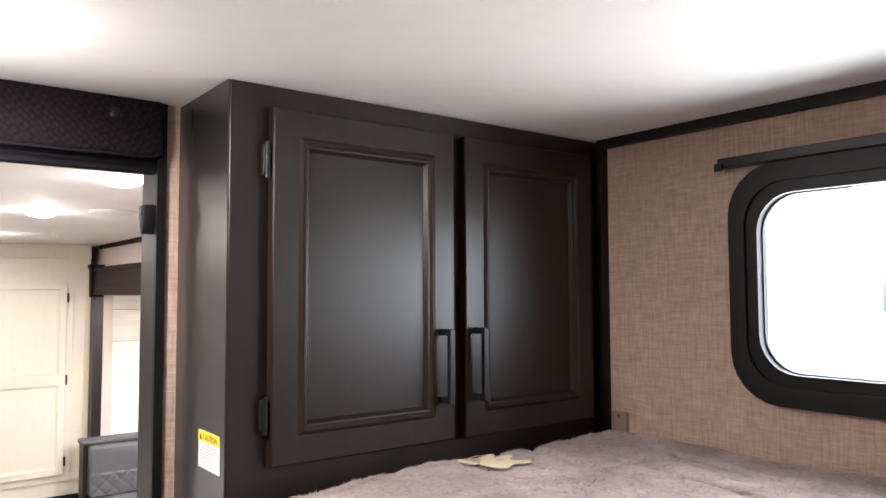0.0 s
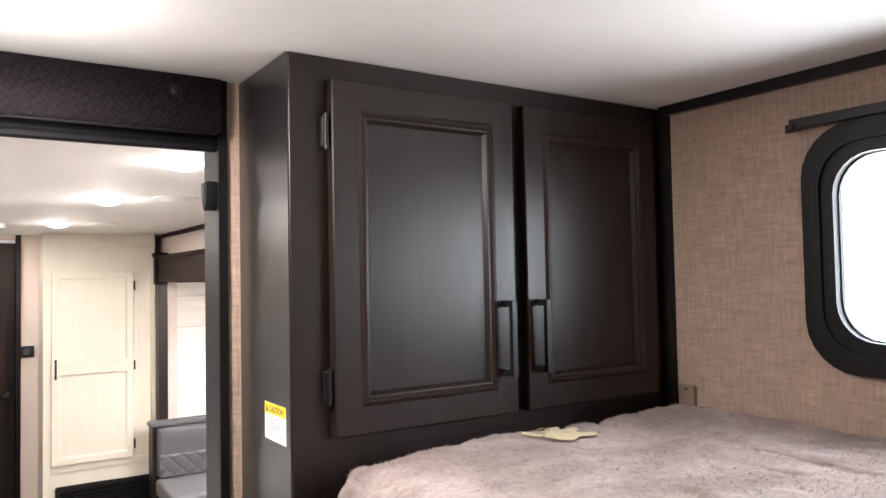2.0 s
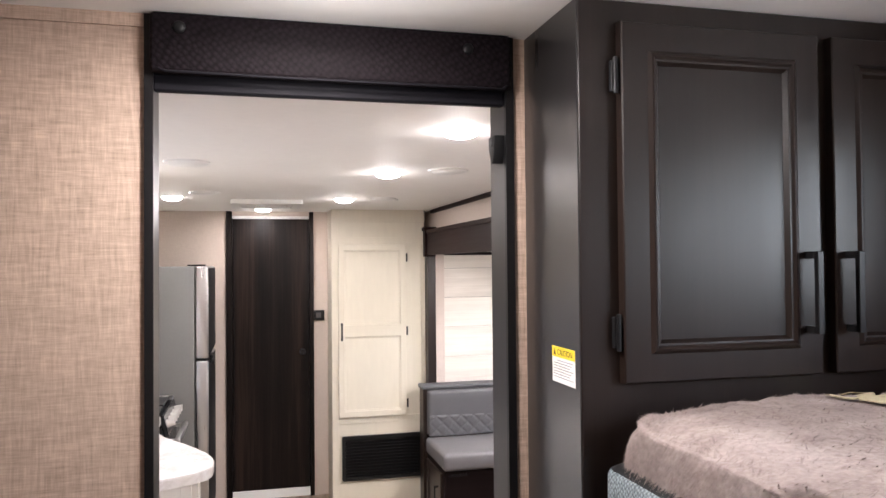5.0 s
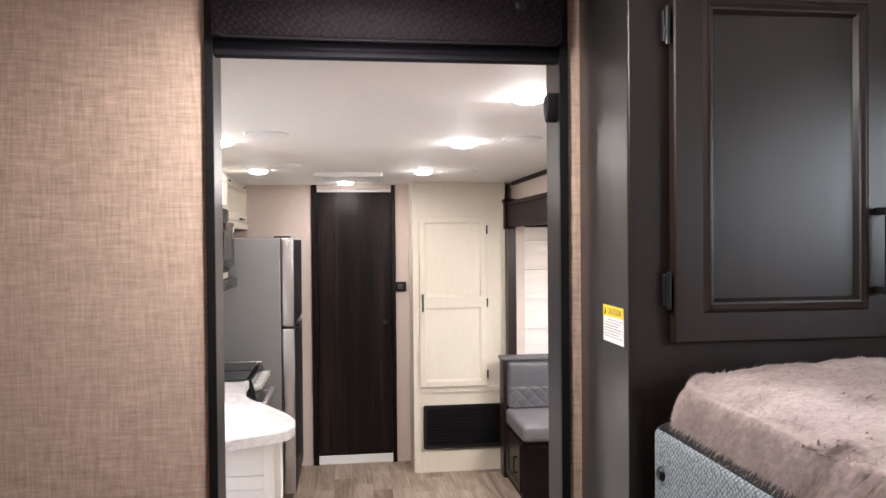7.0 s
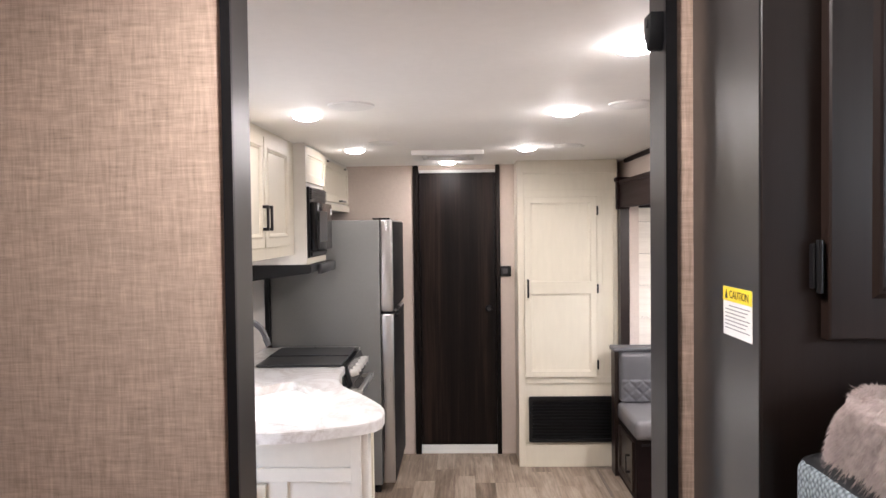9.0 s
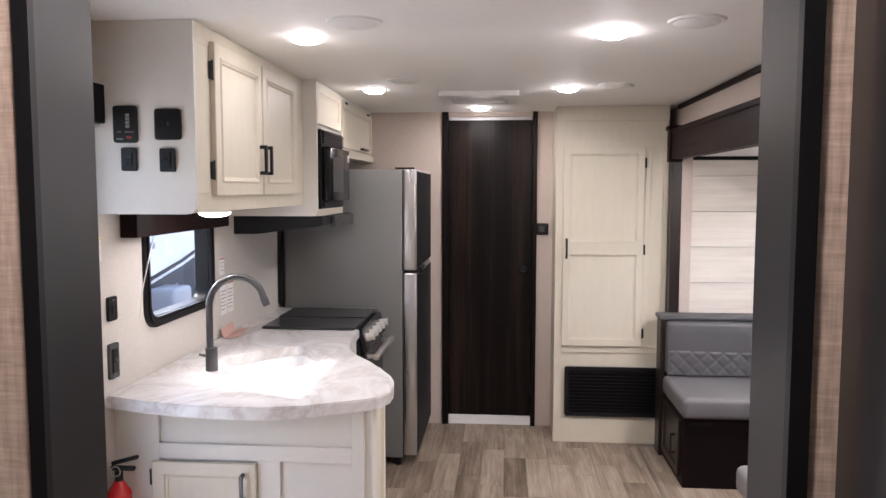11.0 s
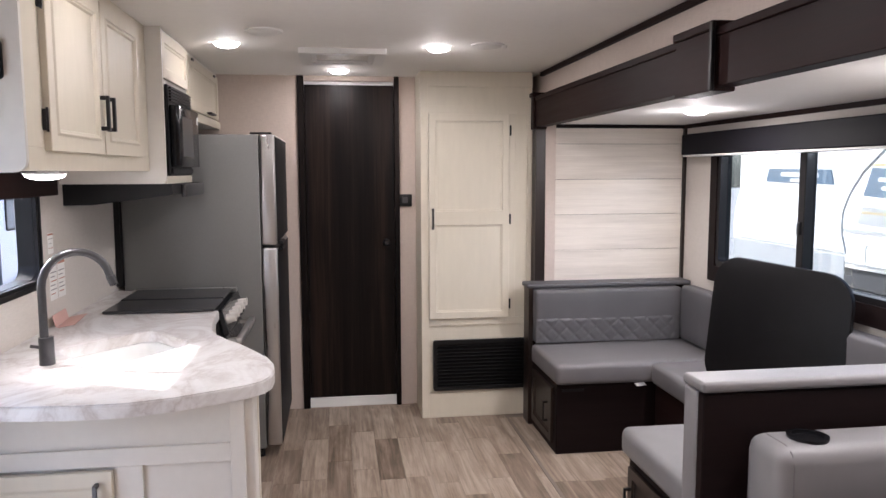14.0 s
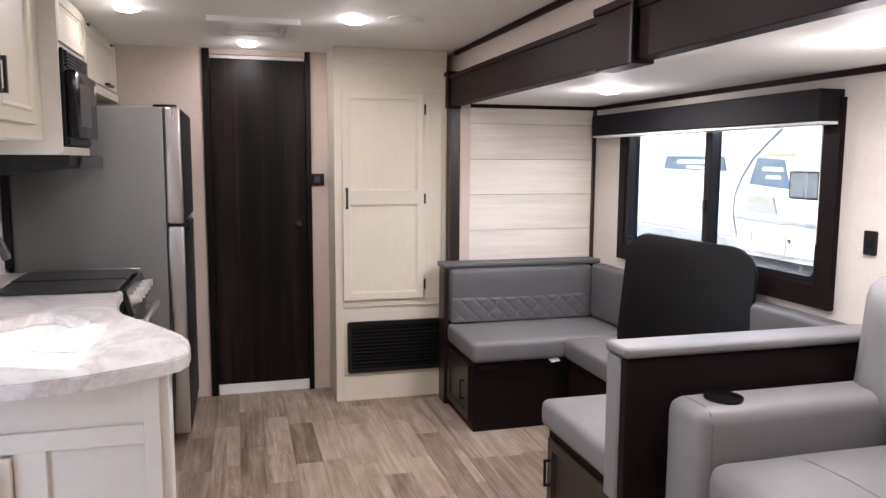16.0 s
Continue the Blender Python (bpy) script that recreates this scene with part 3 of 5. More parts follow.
struct("trim_7", box(XL, -0.3097, 1.674, 1.6797, 2.040, CE), LINEN, "narrow linen cover strip at the ceiling", "trim")
struct("trim_8", box(1.072, XR, 1.765, 5.70, 2.036, CE), ESPRESSO_H, "dark trim between beige wall and ceiling", "trim")
struct("trim_9", box(1.945, XS, 1.95, 5.63, 1.732, 1.755), ESPRESSO_H, "dark trim along the slide-out ceiling", "trim")
struct("trim_10", box(1.10, 1.945, 5.632, 5.647, 1.735, 1.755), ESPRESSO_X, "dark trim above the whitewashed boards", "trim")
struct("trim_11", box(1.943, XS - 0.001, 5.615, 5.647, 0.49, 1.732), ESPRESSO, "dark corner trim beside the whitewashed boards", "trim")
struct("trim_12", box(1.030, 1.0885, 5.622, 5.698, 0.0, 1.745), ESPRESSO, "dark upright post of the slide-out", "trim")
struct("trim_13", box(-0.352, -0.312, 5.985, 6.03, 0, CE, 0.003), DOORWOOD, "dark wooden jamb beside the door", "trim")
struct("trim_14", box(0.232, 0.262, 5.985, 6.03, 0, CE, 0.003), DOORWOOD, "dark wooden jamb beside the door", "trim")
struct("trim_15", box(-0.312, 0.232, 6.004, 6.05, 0.0, 0.062, 0.002), WHITEPLASTIC, "white threshold under the door", "trim")
# white bar stands in for the lit room showing over the door
struct("trim_16", box(-0.312, 0.232, 6.03, 6.055, 2.008, CE - 0.001), WHITEPLASTIC, "white strip in place of the lit gap above the door", "trim")
struct("trim_17", box(-1.228 + 0.02, -1.180, 5.190, 5.225, 0.92, 1.70), BLACKTRIM, "black filler strip beside the refrigerator", "trim")
struct("trim_18", box(XL, -1.19, 1.775, 3.29, 2.036, CE), ESPRESSO_H, "dark trim between wall and ceiling", "trim")
struct("trim_19", box(0.868, 0.884, 1.95, 5.60, -0.004, 0.004), PLANKBASE, "thin floor edge of the slide-out", "trim")

door = struct("door_1", prism([(-0.310, 0.065), (0.230, 0.065), (0.230, 2.007), (-0.310, 2.007)], 6.008, 6.028, "y"), DOORWOOD, "closed dark oak door with a black knob", "door")
k = cyl((0.179, 6.008, 1.043), (0.179, 6.0, 1.043), 0.024)
merge(k, cyl((0.179, 6.0, 1.043), (0.179, 5.978, 1.043), 0.010))
merge(k, cyl((0.179, 5.985, 1.043), (0.179, 5.962, 1.043), 0.022, 0.017))
part("knob", k, BLACKMETAL, door, "round black door knob")

# slide-out header with its capped joints
hdr = thing("slide_out_header", 1.05, 3.8, 1.735, "dark stained wooden header board along the slide-out", "header", kind="structure")
part("board", box(1.022, 1.088, 1.80, 5.598, 1.737, 1.885, 0.002), ESPRESSO_H, hdr)
part("top_rail", box(1.016, 1.088, 1.80, 5.598, 1.886, 1.912, 0.003), ESPRESSO_H, hdr)
for y0, y1 in ((3.515, 3.765), (5.599, 5.660)):
    b = box(1.008, 1.088, y0, y1, 1.724, 1.905, 0.003)
    box(0.999, 1.088, y0 - 0.012, y1 + 0.006, 1.9055, 1.932, 0.004, 1, b)
    part("cap_block", b, ESPRESSO_H, hdr, "stepped cover block")
part("shadow_edge", box(0.996, 1.010, 3.497, 3.514, 1.722, 1.925, 0.002), BLACKTRIM, hdr)


# windows
def window(name, side, plane, a0, a1, b0, b1, width, r, out, depth, label, pane_mat, mull=()):
    """A window across x: frame ring with round corners standing off the wall, rubber seal and pane."""
    w = thing(name, plane, (a0 + a1) / 2, b0, label, "window", kind="structure")
    s = -1 if side == "-x" else 1
    o = rounded(a0, a1, b0, b1, r)
    inn = rounded(a0 + width, a1 - width, b0 + width, b1 - width, max(0.004, r - width * 0.45))
    part("window_frame", ring_prism(o, inn, *sorted((plane + s * 0.0005, plane + s * out)), "x"), BLACKTRIM, w)
    o2 = rounded(a0 + width * 0.35, a1 - width * 0.35, b0 + width * 0.35, b1 - width * 0.35, max(0.004, r - width * 0.2))
    i2 = rounded(a0 + width * 0.62, a1 - width * 0.62, b0 + width * 0.62, b1 - width * 0.62, max(0.004, r - width * 0.3))
    part("raised_bead", ring_prism(o2, i2, *sorted((plane + s * out, plane + s * (out + 0.006))), "x"), BLACKPLASTIC, w)
    o3 = rounded(a0 + width * 0.9, a1 - width * 0.9, b0 + width * 0.9, b1 - width * 0.9, max(0.004, r - width * 0.4))
    i3 = rounded(a0 + width + 0.002, a1 - width - 0.002, b0 + width + 0.002, b1 - width - 0.002, max(0.004, r - width * 0.45))
    part("seal", ring_prism(o3, i3, *sorted((plane, plane - s * depth)), "x"), BLACKPLASTIC, w)
    pane = part("pane", box(*sorted((plane - s * (depth - 0.012), plane - s * (depth - 0.008))), a0 + width, a1 - width, b0 + width, b1 - width), pane_mat, w)
    pane.visible_shadow = False
    return w


REFRACT = bpy.data.materials.new("solid_pane")
REFRACT.use_nodes = True
rb = REFRACT.node_tree.nodes["Principled BSDF"]
rb.inputs["Base Color"].default_value = (0.98, 1.0, 1.0, 1)
rb.inputs["Transmission Weight"].default_value, rb.inputs["Roughness"].default_value, rb.inputs["IOR"].default_value = 1.0, 0.0, 1.2
w1 = window("window_1", "-x", 1.085, 0.36, 1.158, 1.565, 1.963, 0.052, 0.085, 0.016, 0.006, "black framed bunk window with rounded corners", PANE)
w2 = window("window_2", "+x", XL, 3.635, 4.255, 1.062, 1.520, 0.035, 0.07, 0.014, 0.06, "small black framed kitchen window with rounded corners", REFRACT)
w2.children[3].visible_shadow = False
w3 = thing("window_3", XS, 4.45, 0.88, "wide slide-out window with dark wooden surround and two panes", "window", kind="structure")
part("surround", ring_prism(rounded(3.655, 5.275, 0.872, 1.66, 0.004), rounded(3.74, 5.205, 0.958, 1.60, 0.004), 1.936, 1.9595, "x"), ESPRESSO_X, w3, "dark stained wooden surround")
part("window_frame", ring_prism(rounded(3.722, 5.207, 0.952, 1.605, 0.04), rounded(3.752, 5.178, 0.985, 1.58, 0.03), 1.944, 2.01, "x"), BLACKTRIM, w3)
part("mullion", box(1.942, 2.0, 4.425, 4.475, 0.985, 1.58, 0.004), BLACKTRIM, w3)
part("mullion_clip", box(1.930, 1.943, 4.44, 4.462, 1.19, 1.25, 0.003), BLACKPLASTIC, w3)
for y0, y1 in ((3.750, 4.427), (4.473, 5.180)):
    p = part("pane", box(1.984, 1.988, y0, y1, 0.983, 1.582), TINTED, w3)
    p.visible_shadow = False


# ---- ceiling fittings ----
def lamp_fitting(x, y, z, watts=1.7, r=0.054, wide=0.0):
    w = thing("ceiling_light", x, y, z - 0.022, "round white dome ceiling light, switched on", "ceiling light", "ceiling lights")
    part("rim", cyl((x, y, z), (x, y, z - 0.003), r + 0.006, r + 0.003, 28), WHITEPLASTIC, w)
    bm = bmesh.new()
    bmesh.ops.create_uvsphere(bm, u_segments=24, v_segments=10, radius=1)
    bmesh.ops.delete(bm, geom=[v for v in bm.verts if v.co.z > 0.01], context="VERTS")
    bm.transform(Matrix.Translation((x, y, z - 0.003)) @ Matrix.Diagonal((r, r, 0.020, 1)))
    part("lens", smooth(bm, 60), LENS, w, "glowing frosted lens")
    # the dome shines down, and sideways along the ceiling
    li = new("lamp", bpy.data.lights.new("lamp", "AREA"))
    li.data.shape, li.data.size, li.data.energy, li.data.color = "DISK", 1.7 * r, watts, (1.0, 0.94, 0.87)
    li.matrix_world = pose(x, y, z - 0.034)
    li = new("lamp", bpy.data.lights.new("lamp", "POINT"))
    li.data.shadow_soft_size, li.data.energy, li.data.color = 0.045, wide, (1.0, 0.94, 0.87)
    li.matrix_world = pose(x, y, z - 0.13)



for lx, ly in ((-0.60, 4.875), (0.36, 4.885), (-0.60, 3.59), (0.395, 3.585), (0.428, 2.554), (-0.098, 5.736), (-0.067, 1.40)):
    lamp_fitting(lx, ly, CE, 1.25 if ly < 2 else (0.05 if lx < -0.5 else (0.6 if ly > 5.5 else (1.0 if ly < 3 else 2.0))), wide=0.33 if ly < 2 else (0.03 if lx < -0.5 else 0.11))
for lx, ly in ((1.50, 4.587), (1.482, 3.087)):
    lamp_fitting(lx, ly, 1.755, 2.6, 0.055, 0.6)


def disc_fitting(x, y, label, cat, name, r=0.078, tab=False):
    w = thing(name, x, y, CE - 0.012, label, cat)
    part("plate", cyl((x, y, CE), (x, y, CE - 0.007), r, r - 0.003, 32), WHITEPLASTIC, w)
    part("cover", cyl((x, y, CE - 0.007), (x, y, CE - 0.013), r * 0.8, r * 0.7, 32), WHITEPLASTIC, w)
    if tab:
        part("test_button", cyl((x + 0.08, y, CE - 0.003), (x + 0.08, y, CE - 0.012), 0.012, 0.010, 12), WHITEPLASTIC, w)


disc_fitting(-0.406, 4.554, "round white ceiling air vent", "air vent", "air_vent")
disc_fitting(-0.395, 3.372, "round white ceiling speaker", "speaker", "ceiling_speaker", 0.085)
disc_fitting(0.619, 3.436, "round white ceiling speaker", "speaker", "ceiling_speaker", 0.085)
disc_fitting(0.575, 4.79, "flat white ceiling detector with a small button", "detector", "smoke_detector", 0.078, True)
rv = thing("roof_vent", -0.083, 5.16, CE - 0.03, "square white roof vent in the ceiling", "roof vent")
part("frame", ring_prism(rounded(-0.290, 0.124, 4.955, 5.365, 0.012), rounded(-0.235, 0.07, 5.01, 5.31, 0.01), CE - 0.026, CE - 0.0005, "z"), WHITEPLASTIC, rv)
part("inner_flange", ring_prism(rounded(-0.236, 0.071, 5.009, 5.311, 0.01), rounded(-0.21, 0.045, 5.035, 5.285, 0.01), CE - 0.018, CE - 0.001, "z"), WHITEPLASTIC, rv)
part("shade", box(-0.211, 0.046, 5.034, 5.286, CE - 0.010, CE - 0.004), CREAMWHITE, rv)


# ---- bunk room ----
val = thing("doorway_valance", -0.017, 1.66, 1.96, "dark quilted fabric valance with snap buttons over the doorway", "valance")
b = soft(-0.3028, 0.2660, 1.652, 1.6785, 1.968, 2.0585, 0.006, 0.004)
part("fabric", b, QUILTCLOTH, val)
part("piping", tube([(-0.297, 1.655, 1.975), (-0.28, 1.650, 1.968), (-0.1, 1.648, 1.966), (0.1, 1.648, 1.966), (0.25, 1.650, 1.966), (0.262, 1.655, 1.975)], 0.0022, 8), BLINDCLOTH, val, "pale stitched lower edge")
part("flap", box(-0.3025, 0.2650, 1.684, 1.70, 1.945, 1.985, 0.003), BLINDCLOTH, val)
for sx, sz in ((-0.261, 2.036), (0.191, 2.030)):
    bm = bmesh.new()
    bmesh.ops.create_uvsphere(bm, u_segments=16, v_segments=8, radius=1)
    bm.transform(Matrix.Translation((sx, 1.651, sz)) @ Matrix.Diagonal((0.0095, 0.005, 0.0095, 1)))
    part("snap_button", smooth(bm, 60), BLACKPLASTIC, val, "round black snap button")

lt = thing("door_latch", 0.258, 1.70, 1.86, "small black latch bracket screwed to the jamb", "latch")
part("bracket", prism([(1.684, 1.895), (1.716, 1.895), (1.716, 1.872), (1.704, 1.848), (1.696, 1.848), (1.684, 1.868)], 0.2455, 0.2654, "x", 0.002), BLACKPLASTIC, lt)
part("screw", cyl((0.2435, 1.698, 1.883), (0.2465, 1.698, 1.883), 0.006, seg=12), GUNMETAL, lt, "screw head")

# wardrobe over the bunk
wr = thing("wardrobe", 0.69, 1.56, 0, "dark espresso wardrobe with two panelled doors", "wardrobe")
part("body", box(0.3005, 1.0845, 1.462, 1.679, 0, CE - 0.001, 0.0015), ESPRESSO, wr)
part("side_panel", box(0.2985, 0.3003, 1.463, 1.679, 0, CE - 0.001), ESPRESSO_GLOSS, wr, "smooth satin side panel")
for x0, x1, hx, hinged in ((0.360, 0.694, 0.668, True), (0.719, 1.045, 0.742, False)):
    d = part("door", turned(panel_front(x1 - x0, 0.522, 0.018, 0, MOULD), pose(x0, 1.4615, 1.502)), ESPRESSO, wr, "panelled door with moulded edge")
    bar_pull(d, "-y", hx, 1.4435, 1.628, 0.124)
    if hinged:
        for hz in (1.946, 1.575):
            hinge(d, "-y", x0 - 0.006, 1.4615, hz, mat=BLACKMETAL)

# caution label on the wardrobe
cl = thing("caution_label", 0.298, 1.52, 1.493, "white caution label with yellow heading on the wardrobe", "label")
part("sheet", box(0.2978, 0.2983, 1.478, 1.563, 1.4935, 1.548), PAPER, cl)
part("heading", box(0.2974, 0.2977, 1.478, 1.563, 1.532, 1.548), YELLOW, cl, "yellow heading band")
part("lettering", lettering("CAUTION", 0.0125, upright("-x", 0.2971, 1.514, 1.5395), 0.0001), INK, cl)
part("warning_triangle", prism([(1.548, 1.5348), (1.556, 1.5348), (1.552, 1.545)], 0.2969, 0.2973, "x"), INK, cl)
for i in range(7):
    zz = 1.5265 - i * 0.0042
    part("text_line", box(0.2974, 0.2977, 1.484 + 0.006 * (i % 3), 1.557 - (0.012 if i == 0 else 0), zz, zz + 0.0010), GREYINK, cl)

# curtain track above the bunk window
ct = thing("curtain_track", 1.08, 0.75, 1.962, "black curtain track above the bunk window", "curtain track")
part("rail", box(1.062, 1.0845, 0.0, 1.172, 1.964, 1.981, 0.0015), BLACKMETAL, ct)
part("end_stop", box(1.058, 1.0615, 1.160, 1.176, 1.958, 1.972, 0.001), BLACKPLASTIC, ct)

# bunk: board, guard and mattress with its fleece throw
bk = thing("bunk_bed", 0.7, 0.4, 1.18, "fixed bunk with a woven blue-grey guard", "bunk bed")
part("base_board", box(0.352, 1.0845, -0.715, 1.432, 1.20, 1.26, 0.003), ESPRESSO_H, bk)
gb = soft(0.320, 0.348, -0.715, 1.432, 1.19, 1.392, 0.011, 0.0)
gd = part("guard", gb, GUARDCLOTH, bk, "woven vinyl guard with snap buttons")
part("edge_binding", tube([(0.334, -0.70, 1.392), (0.334, 1.405, 1.393), (0.334, 1.424, 1.385), (0.334, 1.430, 1.365), (0.334, 1.431, 1.20)], 0.010, 10), BLACKPLASTIC, bk, "dark rounded binding")
for gy in (1.400, 0.8, 0.2):
    part("snap_button", cyl((0.320, gy, 1.335), (0.314, gy, 1.335), 0.010, 0.007, 16), BLACKPLASTIC, gd)
part("mattress", box(0.356, 1.083, -0.715, 1.43, 1.2605, 1.39, 0.02, 3), GUARDCLOTH, bk)


def throw_height(x, y):
    crown = 1 - math.exp(-max(0.0, x - 0.335) / 0.10)
    far = max(0.0, 1 - (1.43 - y) / 0.03)
    n1 = noise.noise((x * 3.1, y * 3.1, 4.0)) * 0.006 + noise.noise((x * 9, y * 9, 1.0)) * 0.004 + noise.noise((x * 34, y * 34, 6.0)) * 0.003
    crease = 0.0
    for ax, ay, bx, by in ((0.845, 1.42, 0.775, 1.0), (0.905, 1.26, 0.85, 0.95), (1.0, 1.22, 0.93, 0.78), (0.62, 1.05, 0.58, 0.80)):
        u = max(0.0, min(1.0, ((x - ax) * (bx - ax) + (y - ay) * (by - ay)) / ((bx - ax) ** 2 + (by - ay) ** 2)))
        d = math.hypot(x - ax - u * (bx - ax), y - ay - u * (by - ay)) + 0.012 * noise.noise((x * 7, y * 7, 2.0))
        crease += 0.013 * math.exp(-(d / 0.007) ** 2)
    fold = 0.004 * math.sin(14 * x + 5 * y + 3 * noise.noise((x * 2, y * 2, 9)))
    return 1.447 + 0.031 * crown + n1 + fold * 0.5 - 0.016 * far ** 2 - crease


def round_off(y):
    """How far the open edge draws in towards the end of the mattress."""
    return 0.034 * max(0.0, (y - 1.365) / 0.065) ** 2


th = thing("fleece_throw", 0.7, 0.5, 1.385, "taupe long-pile fleece throw spread over the bunk", "throw")
bm = bmesh.new()
NX, NY = 136, 260
rows = []
for j in range(NY + 1):
    y = -0.70 + j / NY * 2.130
    row = []
    # over the top from the wall side, then down the open side
    for i in range(NX + 1):
        if i <= 128:
            x = 1.081 - i / 128 * (0.733 - round_off(y))
            row.append((x, y, throw_height(x, y)))
        else:
            s = (i - 128) / 8
            top = throw_height(0.348, y)
            low = 1.388 + 0.008 * noise.noise((y * 6, 2, 7))
            row.append((0.348 + round_off(y) - 0.012 * math.sin(s * 2.6) + 0.004 * noise.noise((y * 12, s * 3, 3)), y, top + (low - top) * s))
    rows.append([bm.verts.new(p) for p in row])
for j in range(NY):
    for i in range(NX):
        bm.faces.new((rows[j][i], rows[j][i + 1], rows[j + 1][i + 1], rows[j + 1][i]))
endv = [bm.verts.new((v.co.x, v.co.y + 0.002, 1.392)) for v in rows[-1]]
for i in range(NX):
    bm.faces.new((rows[-1][i], rows[-1][i + 1], endv[i + 1], endv[i]))
bmesh.ops.recalc_face_normals(bm, faces=bm.faces[:])
cloth = part("cloth", smooth(bm, 90), FLEECE, th)
verts, faces = [], []
rnd = random.Random(4)


def tuft(p, nrm, length, width, hang=False):
    side = nrm.orthogonal().normalized()
    side.rotate(Matrix.Rotation(rnd.uniform(0, 6.28), 3, nrm))
    comb = noise.noise((p.x * 14, p.y * 14, 5.0)) * 3
    lean = (nrm * rnd.uniform(0.12, 0.35) + Vector((math.cos(comb) * 0.8 + rnd.uniform(-0.5, 0.5), math.sin(comb) * 0.8 + rnd.uniform(-0.5, 0.5), -0.1))).normalized()
    if hang:
        lean = Vector((-0.55 + rnd.uniform(-0.2, 0.2), 0.35 * math.sin(comb) + rnd.uniform(-0.2, 0.2), -0.75)).normalized()
    # the flat of each lock lies along the cloth
    flat = lean.cross(Vector((-1, 0, 0.35)) if hang else nrm)
    side = flat.normalized() if flat.length > 0.05 else side
    i0 = len(verts)
    verts.extend([p - side * width, p + side * width, p + lean * length * 0.6 + side * width * 0.6, p + lean * length])
    faces.extend([(i0, i0 + 1, i0 + 2), (i0, i0 + 2, i0 + 3)])


for _ in range(120000):
    y = rnd.uniform(-0.2, 1.428) if rnd.random() < 0.9 else rnd.uniform(1.38, 1.428)
    pick = rnd.random()
    if pick < 0.60:
        x = 0.352 + round_off(y) + 0.725 * rnd.random() ** 1.3
        tuft(Vector((x, y, throw_height(x, y) - 0.001)), Vector((0, 0, 1)), rnd.uniform(0.006, 0.014), 0.0014)
    elif pick < 0.70:
        # the crown of the open edge stands up in a ragged fringe
        x = 0.344 + round_off(y) + rnd.uniform(0, 0.03)
        tuft(Vector((x, y, throw_height(x, y) - 0.002)), Vector((-0.35, 0, 0.94)), rnd.uniform(0.010, 0.022), 0.0016)
    else:
        s = rnd.random()
        top = throw_height(0.348, y)
        tuft(Vector((0.347 + round_off(y) - 0.011 * math.sin(s * 2.6), y, top + (1.388 - top) * s)), Vector((-0.75, 0, -0.6)).normalized(), rnd.uniform(0.010, 0.024), 0.0014, True)
for _ in range(3000):
    # fringe along the far edge, before the wardrobe
    x, y = rnd.uniform(0.38, 1.08), rnd.uniform(1.405, 1.430)
    tuft(Vector((x, y, throw_height(x, y) - 0.002)), Vector((0, 0.3, 0.95)), rnd.uniform(0.008, 0.017), 0.0014)
me = bpy.data.meshes.new("nap")
inv = th.matrix_basis.inverted()
me.from_pydata([inv @ v for v in verts], [], faces)
me.materials.append(FLEECEHAIR)
pile = new("nap", me)
pile.parent = th
tagged(pile, "long soft pile of the fleece", kind="stuff")

pt = thing("felt_patch", 0.70, 1.36, 1.475, "pale yellow felt patch lying on the fleece", "patch")


def draped(bm, lift):
    for v in bm.verts:
        v.co.z = throw_height(v.co.x, v.co.y) + lift + v.co.z
    return bm


strip = [(0.671, 1.418), (0.701, 1.426), (0.722, 1.420), (0.744, 1.406), (0.733, 1.384), (0.706, 1.372), (0.680, 1.358), (0.655, 1.352), (0.650, 1.381), (0.664, 1.396)]
bear = [(0.681, 1.358), (0.694, 1.374), (0.710, 1.380), (0.721, 1.372), (0.734, 1.375), (0.750, 1.380), (0.756, 1.368), (0.744, 1.354), (0.729, 1.348), (0.730, 1.330),
        (0.742, 1.314), (0.736, 1.302), (0.719, 1.298), (0.704, 1.310), (0.690, 1.304), (0.676, 1.295), (0.662, 1.304), (0.668, 1.320), (0.662, 1.336), (0.668, 1.350)]


def felt_piece(pts, lift):
    """A cut of felt with eased corners, lying on the throw."""
    eased = []
    for (ax, ay), (bx, by) in zip(pts, pts[1:] + pts[:1]):
        eased += [(0.75 * ax + 0.25 * bx, 0.75 * ay + 0.25 * by), (0.25 * ax + 0.75 * bx, 0.25 * ay + 0.75 * by)]
    return draped(prism(eased, 0, 0.0016, "z"), lift)


part("name_strip", felt_piece(strip, 0.0035), YELLOWFELT, pt)
part("figure", felt_piece(bear, 0.0045), YELLOWFELT, pt)
part("stitched_mark", draped(cyl((0.706, 1.342, 0), (0.706, 1.342, 0.001), 0.008, seg=14), 0.0066), RVTAN, pt)
for k in range(4):
    x = 0.676 + 0.014 * k
    part("stitched_line", draped(box(x, x + 0.009, 1.388 + 0.004 * k, 1.392 + 0.004 * k, 0, 0.001), 0.0056), RVTAN, pt)


# ---- rear wall: tall cabinet, thermostat ----
tc = thing("tall_cabinet", 0.70, 5.85, 0, "tall cream cabinet with a two-panel door", "cabinet")
part("body", box(0.363, 1.028, 5.712, 5.999, 0, CE - 0.001), CREAM, tc)
